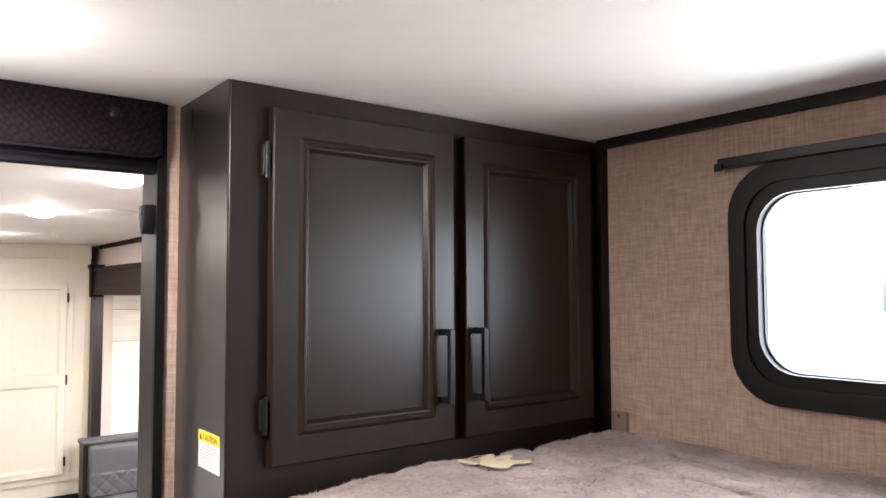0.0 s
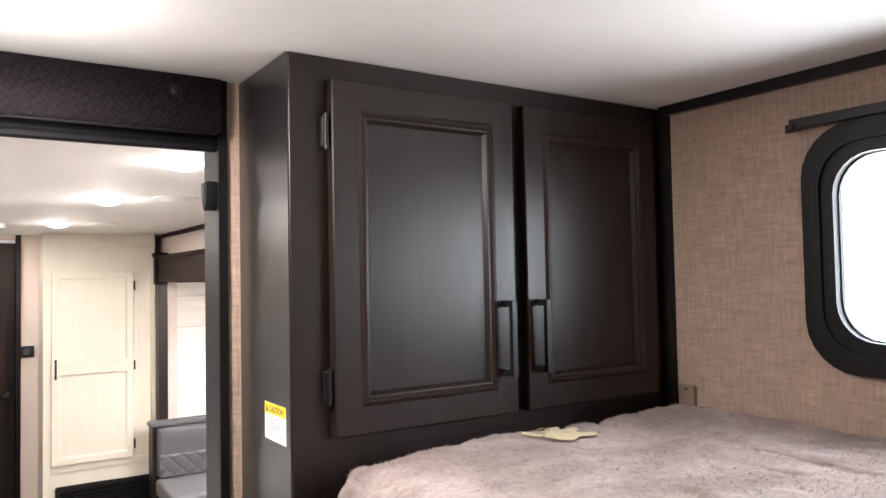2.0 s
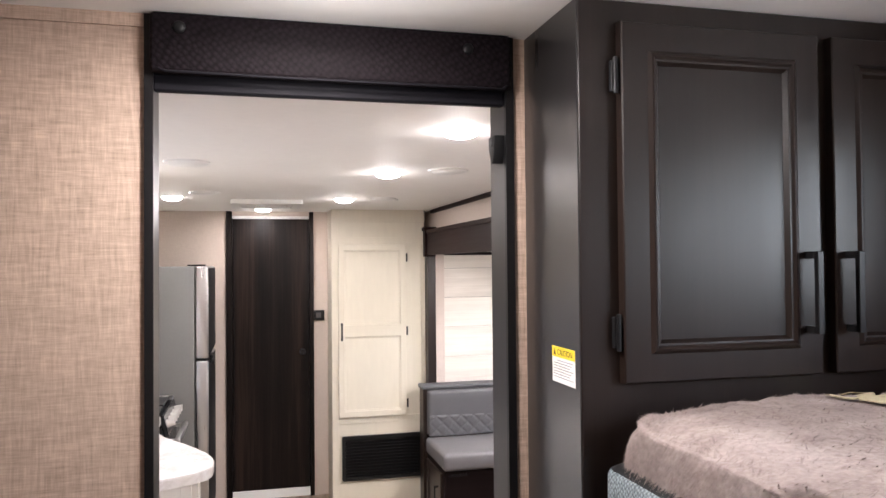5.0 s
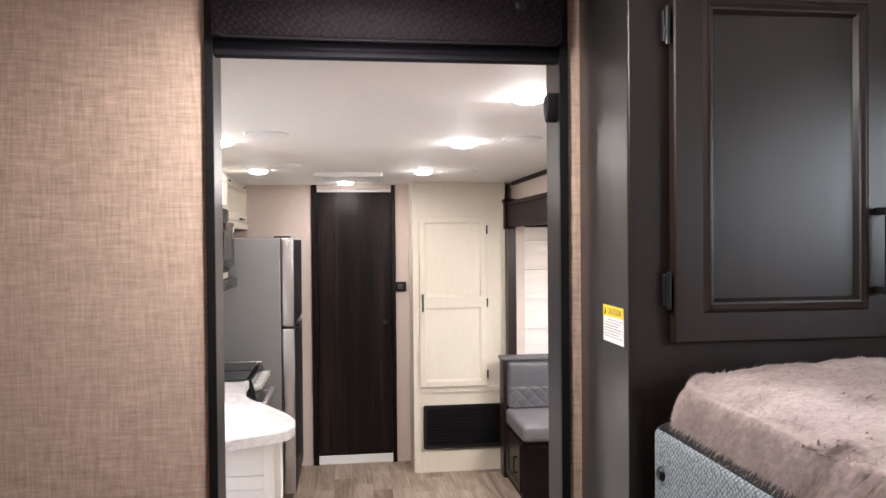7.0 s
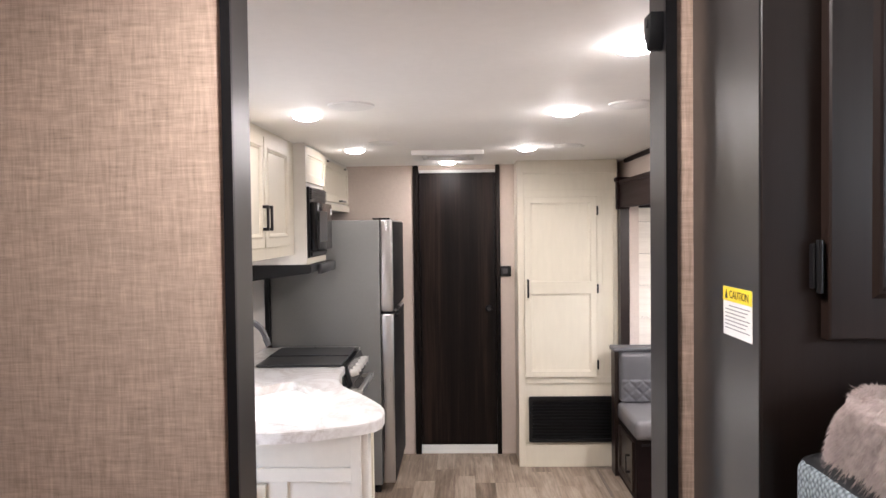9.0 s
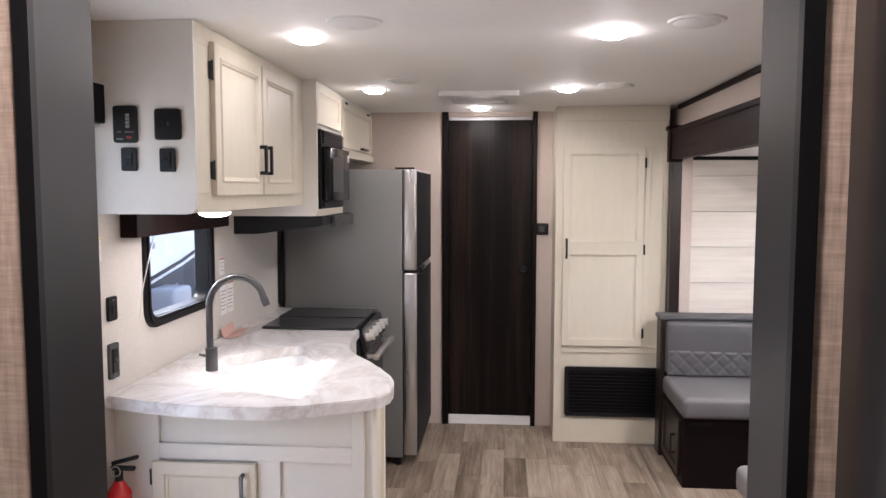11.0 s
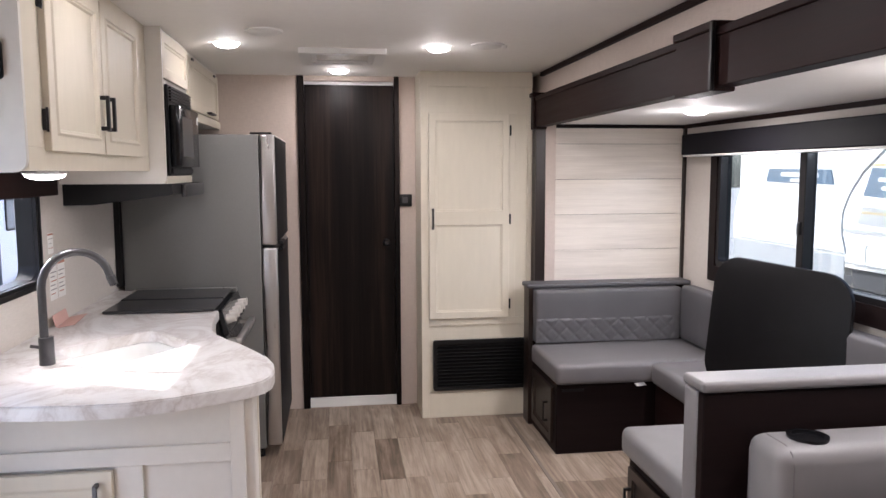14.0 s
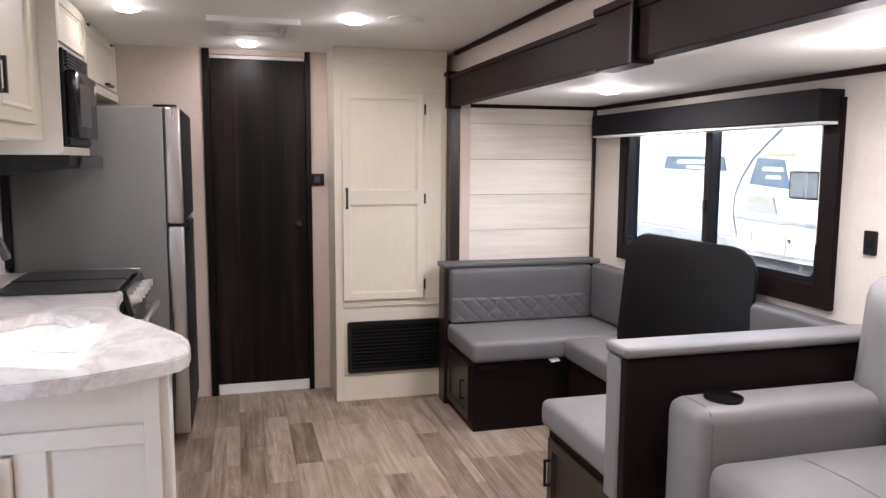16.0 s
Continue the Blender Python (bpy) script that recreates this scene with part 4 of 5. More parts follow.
for nm, x0, x1, z0, z1 in (("stile", 0.363, 0.407, 0, CE - 0.001), ("stile", 0.890, 0.928, 0.605, 1.815), ("stile", 1.0, 1.0285, 0.605, 1.815), ("rail", 0.407, 1.0285, 1.972, CE - 0.001),
                           ("rail", 0.407, 1.0285, 1.815, 1.862), ("rail", 0.407, 1.0285, 0.565, 0.605), ("rail", 0.407, 1.0285, 0.0, 0.150), ("stile", 1.0, 1.0285, 0.15, 0.565)):
    part(nm, box(x0, x1, 5.70, 5.7115, z0, z1, 0.001), CREAM, tc)
d = part("door", turned(panel_front(0.479, 1.206, 0.018, 0.60, SHAKER), pose(0.408, 5.6995, 0.608)), CREAM, tc, "cream framed door")
bar_pull(d, "-y", 0.429, 5.6815, 1.206, 0.122, w=0.012)
for hz in (1.72, 1.20, 0.69):
    part("hinge", cyl((0.893, 5.690, hz - 0.03), (0.893, 5.690, hz + 0.03), 0.007, seg=10), BLACKMETAL, d, "black hinge")
gr = thing("air_return_grille", 0.72, 5.70, 0.17, "wide black louvred air grille in the cabinet base", "grille")
part("frame", ring_prism(rounded(0.429, 1.018, 0.170, 0.478, 0.015), rounded(0.452, 0.997, 0.193, 0.455, 0.008), 5.683, 5.6995, "y"), BLACKPLASTIC, gr)
part("backing", box(0.450, 0.999, 5.696, 5.6995, 0.192, 0.456), BLACKTRIM, gr)
for i in range(12):
    zz = 0.202 + i * 0.0212
    s = part("slat", turned(box(0.455, 0.994, -0.0015, 0.0015, -0.009, 0.009), Matrix.Translation((0, 5.690, zz)) @ pose(0, 0, 0, 35)), BLACKPLASTIC, gr)
ts = thing("thermostat", 0.30, 5.99, 1.267, "small square black thermostat on the wall", "thermostat")
part("case", box(0.263, 0.338, 5.982, 5.9995, 1.268, 1.342, 0.004, 2), BLACKPLASTIC, ts)
part("screen", box(0.278, 0.312, 5.9805, 5.9817, 1.288, 1.325), GUNMETAL, ts, "grey screen")

# ---- kitchen ----
fr = thing("refrigerator", -0.82, 5.6, 0, "tall grey refrigerator with brushed steel doors", "refrigerator")
part("body", box(-1.178, -0.508, 5.212, 5.978, 0.045, 1.670, 0.006, 2), FRIDGEGREY, fr)
for z0, z1 in ((1.112, 1.672), (0.060, 1.100)):
    b = box(-0.504, -0.428, 5.208, 5.980, z0, z1, 0.012, 3)
    d = part("door", b, STEEL, fr, "brushed steel door")
    # the dark reflection of the slanting steel front, laid on as black colour
    part("front_glass", box(-0.4275, -0.4245, 5.222, 5.966, z0 + 0.014, z1 - 0.014), FRIDGEBLACK, d, "door face coloured black as its dark reflection")
    zc = (1.112 if z0 > 1 else 1.082)
    part("grip", box(-0.424, -0.402, 5.23, 5.40, zc, zc + 0.018, 0.004), BLACKPLASTIC, d)
part("hinge_cover", box(-0.55, -0.445, 5.225, 5.27, 1.6725, 1.682, 0.002), BLACKPLASTIC, fr)
for fx, fy in ((-0.54, 5.24), (-1.14, 5.24), (-0.54, 5.94), (-1.14, 5.94)):
    part("foot", cyl((fx, fy, 0), (fx, fy, 0.046), 0.02, seg=12), BLACKPLASTIC, fr)

rg = thing("gas_range", -0.85, 4.80, 0, "black gas range with folding glass lid and silver knobs", "range")
part("body", box(-1.19, -0.625, 4.575, 5.10, 0.10, 0.895, 0.003), BLACKPLASTIC, rg)
part("plinth", box(-1.15, -0.68, 4.58, 5.09, 0, 0.10), BLACKTRIM, rg)
part("glass_lid", box(-1.085, -0.640, 4.535, 4.795, 0.903, 0.915, 0.003), CHARCOALGLASS, rg, "folded smoked glass lid")
part("glass_lid", box(-1.085, -0.640, 4.803, 5.075, 0.905, 0.919, 0.003), CHARCOALGLASS, rg, "folded smoked glass lid")
part("rim", box(-1.10, -0.618, 5.077, 5.098, 0.896, 0.921, 0.003), STEEL, rg, "thin steel rear rim")
part("control_panel", turned(box(-0.012, 0.012, 4.575, 5.10, -0.055, 0.055, 0.003), Matrix.Translation((-0.612, 0, 0.845)) @ pose(0, 0, 0, 0, -14)), BLACKGLASS, rg)
for i in range(5):
    ky = 4.625 + i * 0.098
    kb = cyl((-0.601, ky, 0.852), (-0.566, ky, 0.860), 0.021, 0.018, 18)
    box(-0.568, -0.560, ky - 0.004, ky + 0.004, 0.842, 0.878, 0.001, 1, kb)
    part("knob", kb, CHROMEKNOB, rg, "silver control knob")
part("oven_door", box(-0.625, -0.600, 4.585, 5.09, 0.20, 0.775, 0.004), BLACKGLASS, rg)
hb = box(-0.565, -0.535, 4.60, 5.075, 0.745, 0.772, 0.006, 2)
for yy in (4.63, 5.04):
    box(-0.60, -0.56, yy - 0.012, yy + 0.012, 0.750, 0.768, 0.002, 1, hb)
part("oven_handle", hb, STEEL, rg, "broad steel oven handle")

# worktop with its angled sink
TOP = [(-1.2095, 3.372), (-1.06, 3.325), (-0.912, 3.298), (-0.79, 3.288), (-0.668, 3.290), (-0.55, 3.322), (-0.436, 3.378), (-0.372, 3.412), (-0.332, 3.450), (-0.314, 3.500), (-0.312, 3.570),
       (-0.322, 3.650), (-0.344, 3.720), (-0.395, 3.820), (-0.450, 3.920), (-0.505, 4.000), (-0.552, 4.080), (-0.590, 4.180), (-0.612, 4.32), (-0.622, 4.45), (-0.626, 4.572), (-1.2095, 4.572)]
SINK = [Vector((-1.05, 3.925)), Vector((-0.81, 4.205)), Vector((-0.615, 3.955)), Vector((-0.835, 3.635))]


def sink_ring(inset, k=5):
    c = sum(SINK, Vector((0, 0))) / 4
    pts = []
    for i, p in enumerate(SINK):
        a, b = SINK[i - 1], SINK[(i + 1) % 4]
        da, db = (a - p).normalized(), (b - p).normalized()
        p2 = p + (da + db) * inset
        r = 0.06
        for s in range(k):
            t = s / (k - 1)
            q = (1 - t) ** 2 * (p2 + da * r) + 2 * t * (1 - t) * p2 + t * t * (p2 + db * r)
            pts.append((q.x, q.y))
    return pts


wt = thing("worktop", -0.8, 3.9, 0.86, "white marble-look worktop with rounded peninsula end", "worktop")
bm = bmesh.new()
for zz in (0.862, 0.90):
    o = [bm.verts.new((x, y, zz)) for x, y in TOP]
    i_ = [bm.verts.new((x, y, zz)) for x, y in sink_ring(0.0)]
    es = [bm.edges.new((r[a], r[(a + 1) % len(r)])) for r in (o, i_) for a in range(len(r))]
    bmesh.ops.triangle_fill(bm, edges=es, use_beauty=True)
    if zz < 0.9:
        lo_o, lo_i = o, i_
    else:
        for a in range(len(o)):
            b_ = (a + 1) % len(o)
            bm.faces.new((lo_o[a], lo_o[b_], o[b_], o[a]))
        for a in range(len(i_)):
            b_ = (a + 1) % len(i_)
            bm.faces.new((lo_i[b_], lo_i[a], i_[a], i_[b_]))
bmesh.ops.recalc_face_normals(bm, faces=bm.faces[:])
rimE = [e for e in bm.edges if all(abs(v.co.z - 0.90) < 1e-5 for v in e.verts) and len(e.link_faces) == 2 and e.calc_face_angle(0) > 1.2]
bmesh.ops.bevel(bm, geom=rimE, offset=0.004, segments=2, affect="EDGES")
part("slab", smooth(bm, 30), MARBLE, wt)
part("back_strip", box(-1.2095, -1.105, 4.5725, 5.185, 0.862, 0.90), MARBLE, wt)
sk = thing("kitchen_sink", -0.76, 3.83, 0.72, "white undermount sink set at an angle in the worktop", "sink")
bm = bmesh.new()
ringsz = []
for ins, zz in ((-0.020, 0.8615), (0.003, 0.8612), (0.008, 0.855), (0.018, 0.75), (0.045, 0.725)):
    ringsz.append([bm.verts.new((x, y, zz)) for x, y in sink_ring(ins)])
for a, b_ in zip(ringsz, ringsz[1:]):
    for j in range(len(a)):
        q = (j + 1) % len(a)
        bm.faces.new((a[j], a[q], b_[q], b_[j]))
bm.faces.new(ringsz[-1])
bmesh.ops.recalc_face_normals(bm, faces=bm.faces[:])
bmesh.ops.solidify(bm, geom=bm.faces[:], thickness=0.006)
part("basin", smooth(bm, 40), SINKWHITE, sk)
part("drain", cyl((-0.83, 3.93, 0.7255), (-0.83, 3.93, 0.729), 0.04, seg=24), STEEL, sk, "steel drain")

fc = thing("kitchen_faucet", -1.007, 3.735, 0.90, "tall gunmetal gooseneck kitchen faucet", "faucet")
part("base", cyl((-1.007, 3.735, 0.90), (-1.007, 3.735, 0.985), 0.0225, 0.0215, 24), GUNMETAL, fc)
path = [(-1.012, 3.735, 0.985), (-1.012, 3.735, 1.10)]
for i in range(13):
    a = math.pi * (1 - i / 12 * 0.93)
    path.append((-0.925 + 0.087 * math.cos(a), 3.735 + (0.087 + 0.087 * math.cos(a)) * 0.55, 1.135 + 0.105 * math.sin(a)))
part("spout", tube(path, 0.0125, 14), GUNMETAL, fc)
end = Vector(path[-1])
part("spray_tip", cyl(end, end + Vector((0.010, 0.005, -0.030)), 0.0145, 0.013, 16), GUNMETAL, fc)
part("lever", cyl((-1.022, 3.728, 0.955), (-1.047, 3.716, 0.962), 0.005, seg=10), GUNMETAL, fc)
tag = thing("paper_tag", -1.15, 4.40, 0.90, "folded pink paper tag lying against the kitchen wall", "tag")
part("slip", turned(box(-0.032, 0.032, -0.095, 0.095, 0, 0.002), Matrix.Translation((-1.152, 4.395, 0.908)) @ pose(0, 0, 0, 2, -10, 4)), PINK, tag)
part("folded_slip", turned(box(-0.002, 0.0, -0.09, 0.085, 0, 0.045), Matrix.Translation((-1.188, 4.395, 0.9012)) @ pose(0, 0, 0, 0, -14, 4)), PINK, tag)

# base cabinet below the worktop
bc = thing("base_cabinet", -0.8, 4.0, 0, "white kitchen base cabinet with framed end and small door", "cabinet")
body_line = [(-1.2095, 3.432), (-0.42, 3.432), (-0.42, 3.98), (-0.64, 4.20), (-0.64, 4.570), (-1.2095, 4.570)]
part("body", prism(body_line, 0.0, 0.69), CREAMWHITE, bc)
part("apron", ring_prism(body_line, [(-1.194, 3.447), (-0.435, 3.447), (-0.435, 3.974), (-0.655, 4.194), (-0.655, 4.555), (-1.194, 4.555)], 0.691, 0.8615, "z"), CREAMWHITE, bc)
for nm, x0, x1, z0, z1 in (("stile", -1.2095, -1.062, 0.0, 0.8615), ("stile", -0.425, -0.385, 0.0, 0.8615), ("rail", -1.062, -0.425, 0.684, 0.735), ("rail", -1.062, -0.425, 0.0, 0.10), ("stile", -0.735, -0.660, 0.10, 0.684)):
    part(nm, box(x0, x1, 3.42, 3.4315, z0, z1, 0.001), CREAMWHITE, bc)
part("corner_post", box(-0.4245, -0.360, 3.4325, 3.52, 0.0, 0.8615, 0.003), CREAMWHITE, bc)
d = part("door", turned(panel_front(0.345, 0.52, 0.018, 0, SHAKER), pose(-1.082, 3.4195, 0.158)), CREAM, bc, "small cream framed door")
bar_pull(d, "-y", -0.775, 3.4015, 0.605, 0.09, GUNMETAL)
part("hinge", cyl((-1.086, 3.41, 0.600), (-1.086, 3.41, 0.650), 0.006, seg=10), BLACKMETAL, d)
part("side_door", turned(panel_front(0.42, 0.70, 0.016, 0, SHAKER), pose(-0.4195, 3.54, 0.12, 0, 0, 90)), CREAM, bc, "cream framed side door")

# upper cabinets
uc = thing("upper_cabinet", -1.03, 3.85, 1.485, "cream upper cabinet with two panelled doors", "cabinet", "upper cabinets")
endp = [(-1.2095, 2.059), (-1.2095, 1.485), (-0.895, 1.485), (-0.878, 1.489), (-0.867, 1.500), (-0.863, 1.516), (-0.863, 2.059)]
part("end_panel", prism(endp, 3.298, 3.312, "y"), CREAMWHITE, uc)
part("body", box(-1.2095, -0.876, 3.3125, 4.50, 1.489, 2.059), CREAMWHITE, uc)
for nm, y0, y1, z0, z1 in (("rail", 3.3125, 4.50, 1.489, 1.548), ("rail", 3.3125, 4.50, 2.0, 2.059), ("stile", 3.3125, 3.43, 1.548, 2.0), ("stile", 4.34, 4.50, 1.548, 2.0), ("stile", 3.855, 3.885, 1.548, 2.0)):
    part(nm, box(-0.8755, -0.864, y0, y1, z0, z1, 0.001), CREAM, uc)
for y0, hy, hg in ((3.420, 3.838, 3.416), (3.882, 3.902, None)):
    d = part("door", turned(panel_front(0.448, 0.478, 0.018, 0, MOULD), pose(-0.8635, y0, 1.540, 0, 0, 90)), CREAM, uc, "cream panelled door")
    bar_pull(d, "+x", hy, -0.8455, 1.668, 0.108, w=0.013)
    if hg:
        for hz in (1.93, 1.62):
            hinge(d, "+x", hg, -0.8635, hz, 0.055)
    else:
        hinge(d, "+x", 4.332, -0.8635, 1.93, 0.05)
ul = thing("cabinet_light", -0.97, 3.70, 1.462, "round light under the upper cabinet, switched on", "cabinet light")
part("rim", cyl((-0.97, 3.70, 1.4845), (-0.97, 3.70, 1.478), 0.062, 0.058, 24), WHITEPLASTIC, ul)
bm = bmesh.new()
bmesh.ops.create_uvsphere(bm, u_segments=20, v_segments=8, radius=1)
bmesh.ops.delete(bm, geom=[v for v in bm.verts if v.co.z > 0.01], context="VERTS")
bm.transform(Matrix.Translation((-0.97, 3.70, 1.478)) @ Matrix.Diagonal((0.055, 0.055, 0.016, 1)))
part("lens", smooth(bm, 60), LENS, ul, "glowing frosted lens")
li = new("lamp", bpy.data.lights.new("lamp", "AREA"))
li.data.shape, li.data.size, li.data.energy, li.data.color = "DISK", 0.09, 0.05, (1.0, 0.94, 0.87)
li.matrix_world = pose(-0.97, 3.70, 1.458)

mc = thing("microwave_cabinet", -1.0, 4.7693, 1.435, "cream upper cabinet housing the microwave", "cabinet", "upper cabinets")
endm = [(-1.2095, 2.0585), (-1.2095, 1.437), (-0.825, 1.437), (-0.812, 1.440), (-0.804, 1.448), (-0.801, 1.462), (-0.801, 2.0585)]
part("end_panel", prism(endm, 4.502, 4.5162, "y"), CREAMWHITE, mc)
part("top_box", box(-1.2095, -0.814, 4.5165, 5.035, 1.845, 2.0585), CREAMWHITE, mc)
part("bottom_board", box(-1.2095, -0.812, 4.5165, 5.035, 1.437, 1.450), CREAMWHITE, mc)
part("far_side", box(-1.2095, -0.812, 5.0232, 5.035, 1.4505, 1.8445), CREAMWHITE, mc)
part("back_panel", box(-1.2095, -1.19, 4.5165, 5.0228, 1.4505, 1.8445), CREAMWHITE, mc)
part("flap_front", turned(panel_front(0.495, 0.185, 0.012, 0, SHAKER), pose(-0.8135, 4.5259, 1.862, 0, 0, 90)), CREAM, mc, "cream framed front")
part("bottom_rail", box(-0.812, -0.801, 4.5165, 5.035, 1.437, 1.468), CREAM, mc)
mw = thing("microwave", -0.97, 4.7902, 1.451, "black built-in microwave oven with vent grille", "microwave")
part("body", box(-1.18, -0.81, 4.5746, 5.0197, 1.4505, 1.838, 0.004), BLACKPLASTIC, mw)
part("front_frame", box(-0.8095, -0.797, 4.5641, 5.0211, 1.470, 1.842, 0.004), BLACKPLASTIC, mw)
md = part("door", box(-0.7965, -0.757, 4.5746, 4.9571, 1.506, 1.760, 0.006, 2), BLACKGLASS, mw, "black glass door")
part("window", box(-0.7565, -0.7555, 4.6302, 4.8528, 1.55, 1.715), CHARCOALGLASS, md)
part("control_strip", box(-0.7965, -0.760, 4.9606, 5.0162, 1.506, 1.760, 0.004), BLACKGLASS, mw)
part("display", box(-0.7595, -0.7585, 4.971, 5.0058, 1.70, 1.735), WHITEPLASTIC, mw)
for i in range(5):
    part("vent_slat", box(-0.7965, -0.787, 4.5815, 5.0058, 1.775 + i * 0.0125, 1.782 + i * 0.0125), BLACKTRIM, mw)
part("lower_vent", box(-0.7965, -0.788, 4.5815, 5.0058, 1.478, 1.500, 0.002), BLACKTRIM, mw)
hd = thing("range_hood", -1.0, 4.82, 1.355, "slim black range hood under the microwave cabinet", "range hood")
part("body", prism([(-1.2095, 1.4365), (-1.2095, 1.352), (-1.10, 1.352), (-0.80, 1.390), (-0.786, 1.396), (-0.786, 1.4365)], 4.53, 5.12, "y"), BLACKPLASTIC, hd)
part("front_visor", box(-0.7855, -0.762, 4.70, 5.12, 1.378, 1.432, 0.004, 2), GUNMETAL, hd, "dark metal front visor")
fcab = thing("fridge_cabinet", -1.0, 5.6, 1.74, "small cream cabinet above the refrigerator", "cabinet", "upper cabinets")
part("body", box(-1.2095, -0.822, 5.0365, 5.998, 1.735, 2.0585), CREAMWHITE, fcab)
part("face_rail", box(-0.8215, -0.806, 5.0365, 5.998, 1.735, 1.775), CREAM, fcab)
d = part("door", turned(panel_front(0.88, 0.25, 0.014, 0, SHAKER), pose(-0.8215, 5.08, 1.785, 0, 0, 90)), CREAM, fcab, "cream framed flap door")
hb = box(-0.806, -0.783, 5.56, 5.72, 1.795, 1.805, 0.001)
part("handle", hb, BLACKMETAL, d, "black bar handle")
part("hinge", box(-0.8072, -0.800, 5.15, 5.19, 2.02, 2.03), BLACKMETAL, d)
part("hinge", box(-0.8072, -0.800, 5.80, 5.84, 2.02, 2.03), BLACKMETAL, d)

# blinds over kitchen window and entry door
kv = thing("window_blind", -1.185, 3.9, 1.395, "rolled dark blind box over the kitchen window", "blind", "blind boxes")
part("box", box(-1.2095, -1.150, 3.49, 4.315, 1.400, 1.4845, 0.003), ESPRESSO_H, kv)
part("pull_cord", tube([(-1.160, 3.63, 1.402), (-1.168, 3.55, 1.22), (-1.165, 3.52, 1.13)], 0.0025, 6), WHITEPLASTIC, kv, "pale pull cord")
dv = thing("door_blind", -1.18, 2.85, 1.75, "rolled charcoal blind box over the entry door", "blind", "blind boxes")
part("box", box(-1.2095, -1.140, 2.30, 3.322, 1.757, 1.872, 0.003), BLINDCLOTH, dv)
part("bottom_bar", box(-1.19, -1.160, 2.31, 3.30, 1.745, 1.7565), WHITEPLASTIC, dv)


# entry sliding door
ed = thing("door_2", -1.23, 2.87, 0.02, "glazed black framed entry door with a lever handle", "door", kind="structure")
part("outer_frame", ring_prism([(2.405, 0.0), (3.314, 0.0), (3.314, 1.915), (2.405, 1.915)], [(2.46, 0.05), (3.268, 0.05), (3.268, 1.87), (2.46, 1.87)], -1.275, -1.200, "x"), BLACKTRIM, ed)
part("leaf_frame", ring_prism([(2.462, 0.052), (3.266, 0.052), (3.266, 1.868), (2.462, 1.868)], [(2.56, 0.14), (3.203, 0.14), (3.203, 1.80), (2.56, 1.80)], -1.262, -1.215, "x"), BLACKMETAL, ed)
part("inner_bead", ring_prism([(2.561, 0.141), (3.202, 0.141), (3.202, 1.799), (2.561, 1.799)], [(2.570, 0.150), (3.194, 0.150), (3.194, 1.790), (2.570, 1.790)], -1.256, -1.219, "x"), BLACKMETAL, ed)
p = part("pane", box(-1.228, -1.224, 2.568, 3.196, 0.148, 1.792), PANE, ed)
p.visible_shadow = False
part("lock_plate", box(-1.2145, -1.202, 3.215, 3.272, 0.805, 1.025, 0.003), BLACKMETAL, ed)
part("lever_handle", tube([(-1.203, 3.245, 1.005), (-1.180, 3.25, 0.995), (-1.165, 3.258, 0.94), (-1.168, 3.262, 0.87), (-1.185, 3.26, 0.835), (-1.203, 3.255, 0.825)], 0.0085, 10), GUNMETAL, ed, "curved dark handle")
part("push_bar", tube([(-1.215, 2.56, 0.62), (-1.205, 2.60, 0.62), (-1.205, 3.16, 0.62), (-1.215, 3.195, 0.62)], 0.012, 10), GUNMETAL, ed)

fe = thing("fire_extinguisher", -1.135, 3.365, 0, "red fire extinguisher on the wall beside the door", "fire extinguisher")
part("cylinder", cyl((-1.140, 3.365, 0.2900), (-1.140, 3.365, 0.5900), 0.038, seg=24), RED, fe)
part("shoulder", cyl((-1.140, 3.365, 0.5902), (-1.140, 3.365, 0.6320), 0.038, 0.014, 24), RED, fe)
part("valve", cyl((-1.140, 3.365, 0.6322), (-1.140, 3.365, 0.6650), 0.013, seg=14), BLACKPLASTIC, fe)
part("lever", box(-1.165, -1.085, 3.357, 3.373, 0.6655, 0.6800, 0.003), BLACKPLASTIC, fe)
part("grip", turned(box(-0.045, 0.045, -0.007, 0.007, -0.006, 0.006, 0.002), Matrix.Translation((-1.118, 3.365, 0.6990)) @ pose(0, 0, 0, 0, -16)), BLACKPLASTIC, fe)
part("safety_ring", tube([(-1.14 + 0.016 * math.cos(a * 0.5236), 3.345, 0.6680 + 0.016 * math.sin(a * 0.5236)) for a in range(13)], 0.002, 6), STEEL, fe)
part("wall_bracket", box(-1.177, -1.1745, 3.35, 3.38, 0.3400, 0.5800), BLACKMETAL, fe)
part("foot_bracket", box(-1.176, -1.10, 3.335, 3.395, 0.2750, 0.2895, 0.002), BLACKMETAL, fe)
for ob in fe.children:
    ob.data.transform(Matrix.Translation((-0.0325, 0, -0.004)))


def wall_plate(name, label, cat, side, a, plane, z, w, h, mat, bits):
    """A plate on a wall with small parts standing on it: bits are (name, a0, a1, z0, z1, material)."""
    m = face_pose(side, a, plane, z)
    t = thing(name, *(m.translation), label, cat)
    part("plate", turned(prism(rounded(0, w, 0, h, min(w, h) * 0.12, 4), -0.010, -0.0003, "y"), m), mat, t)
    for nm, a0, a1, z0, z1, mm in bits:
        part(nm, turned(box(a0 * w, a1 * w, -0.013, -0.0102, z0 * h, z1 * h, 0.0006), m), mm, t)
    return t


# small flat brown rectangle with one grey dot, beside the wardrobe
wall_plate("cover_plate", "small brown cover plate on the linen wall above the bunk", "cover plate", "-x", 1.424, 1.085, 1.466, 0.034, 0.050, BROWNPATCH, [("screw", 0.42, 0.58, 0.80, 0.90, GUNMETAL)])
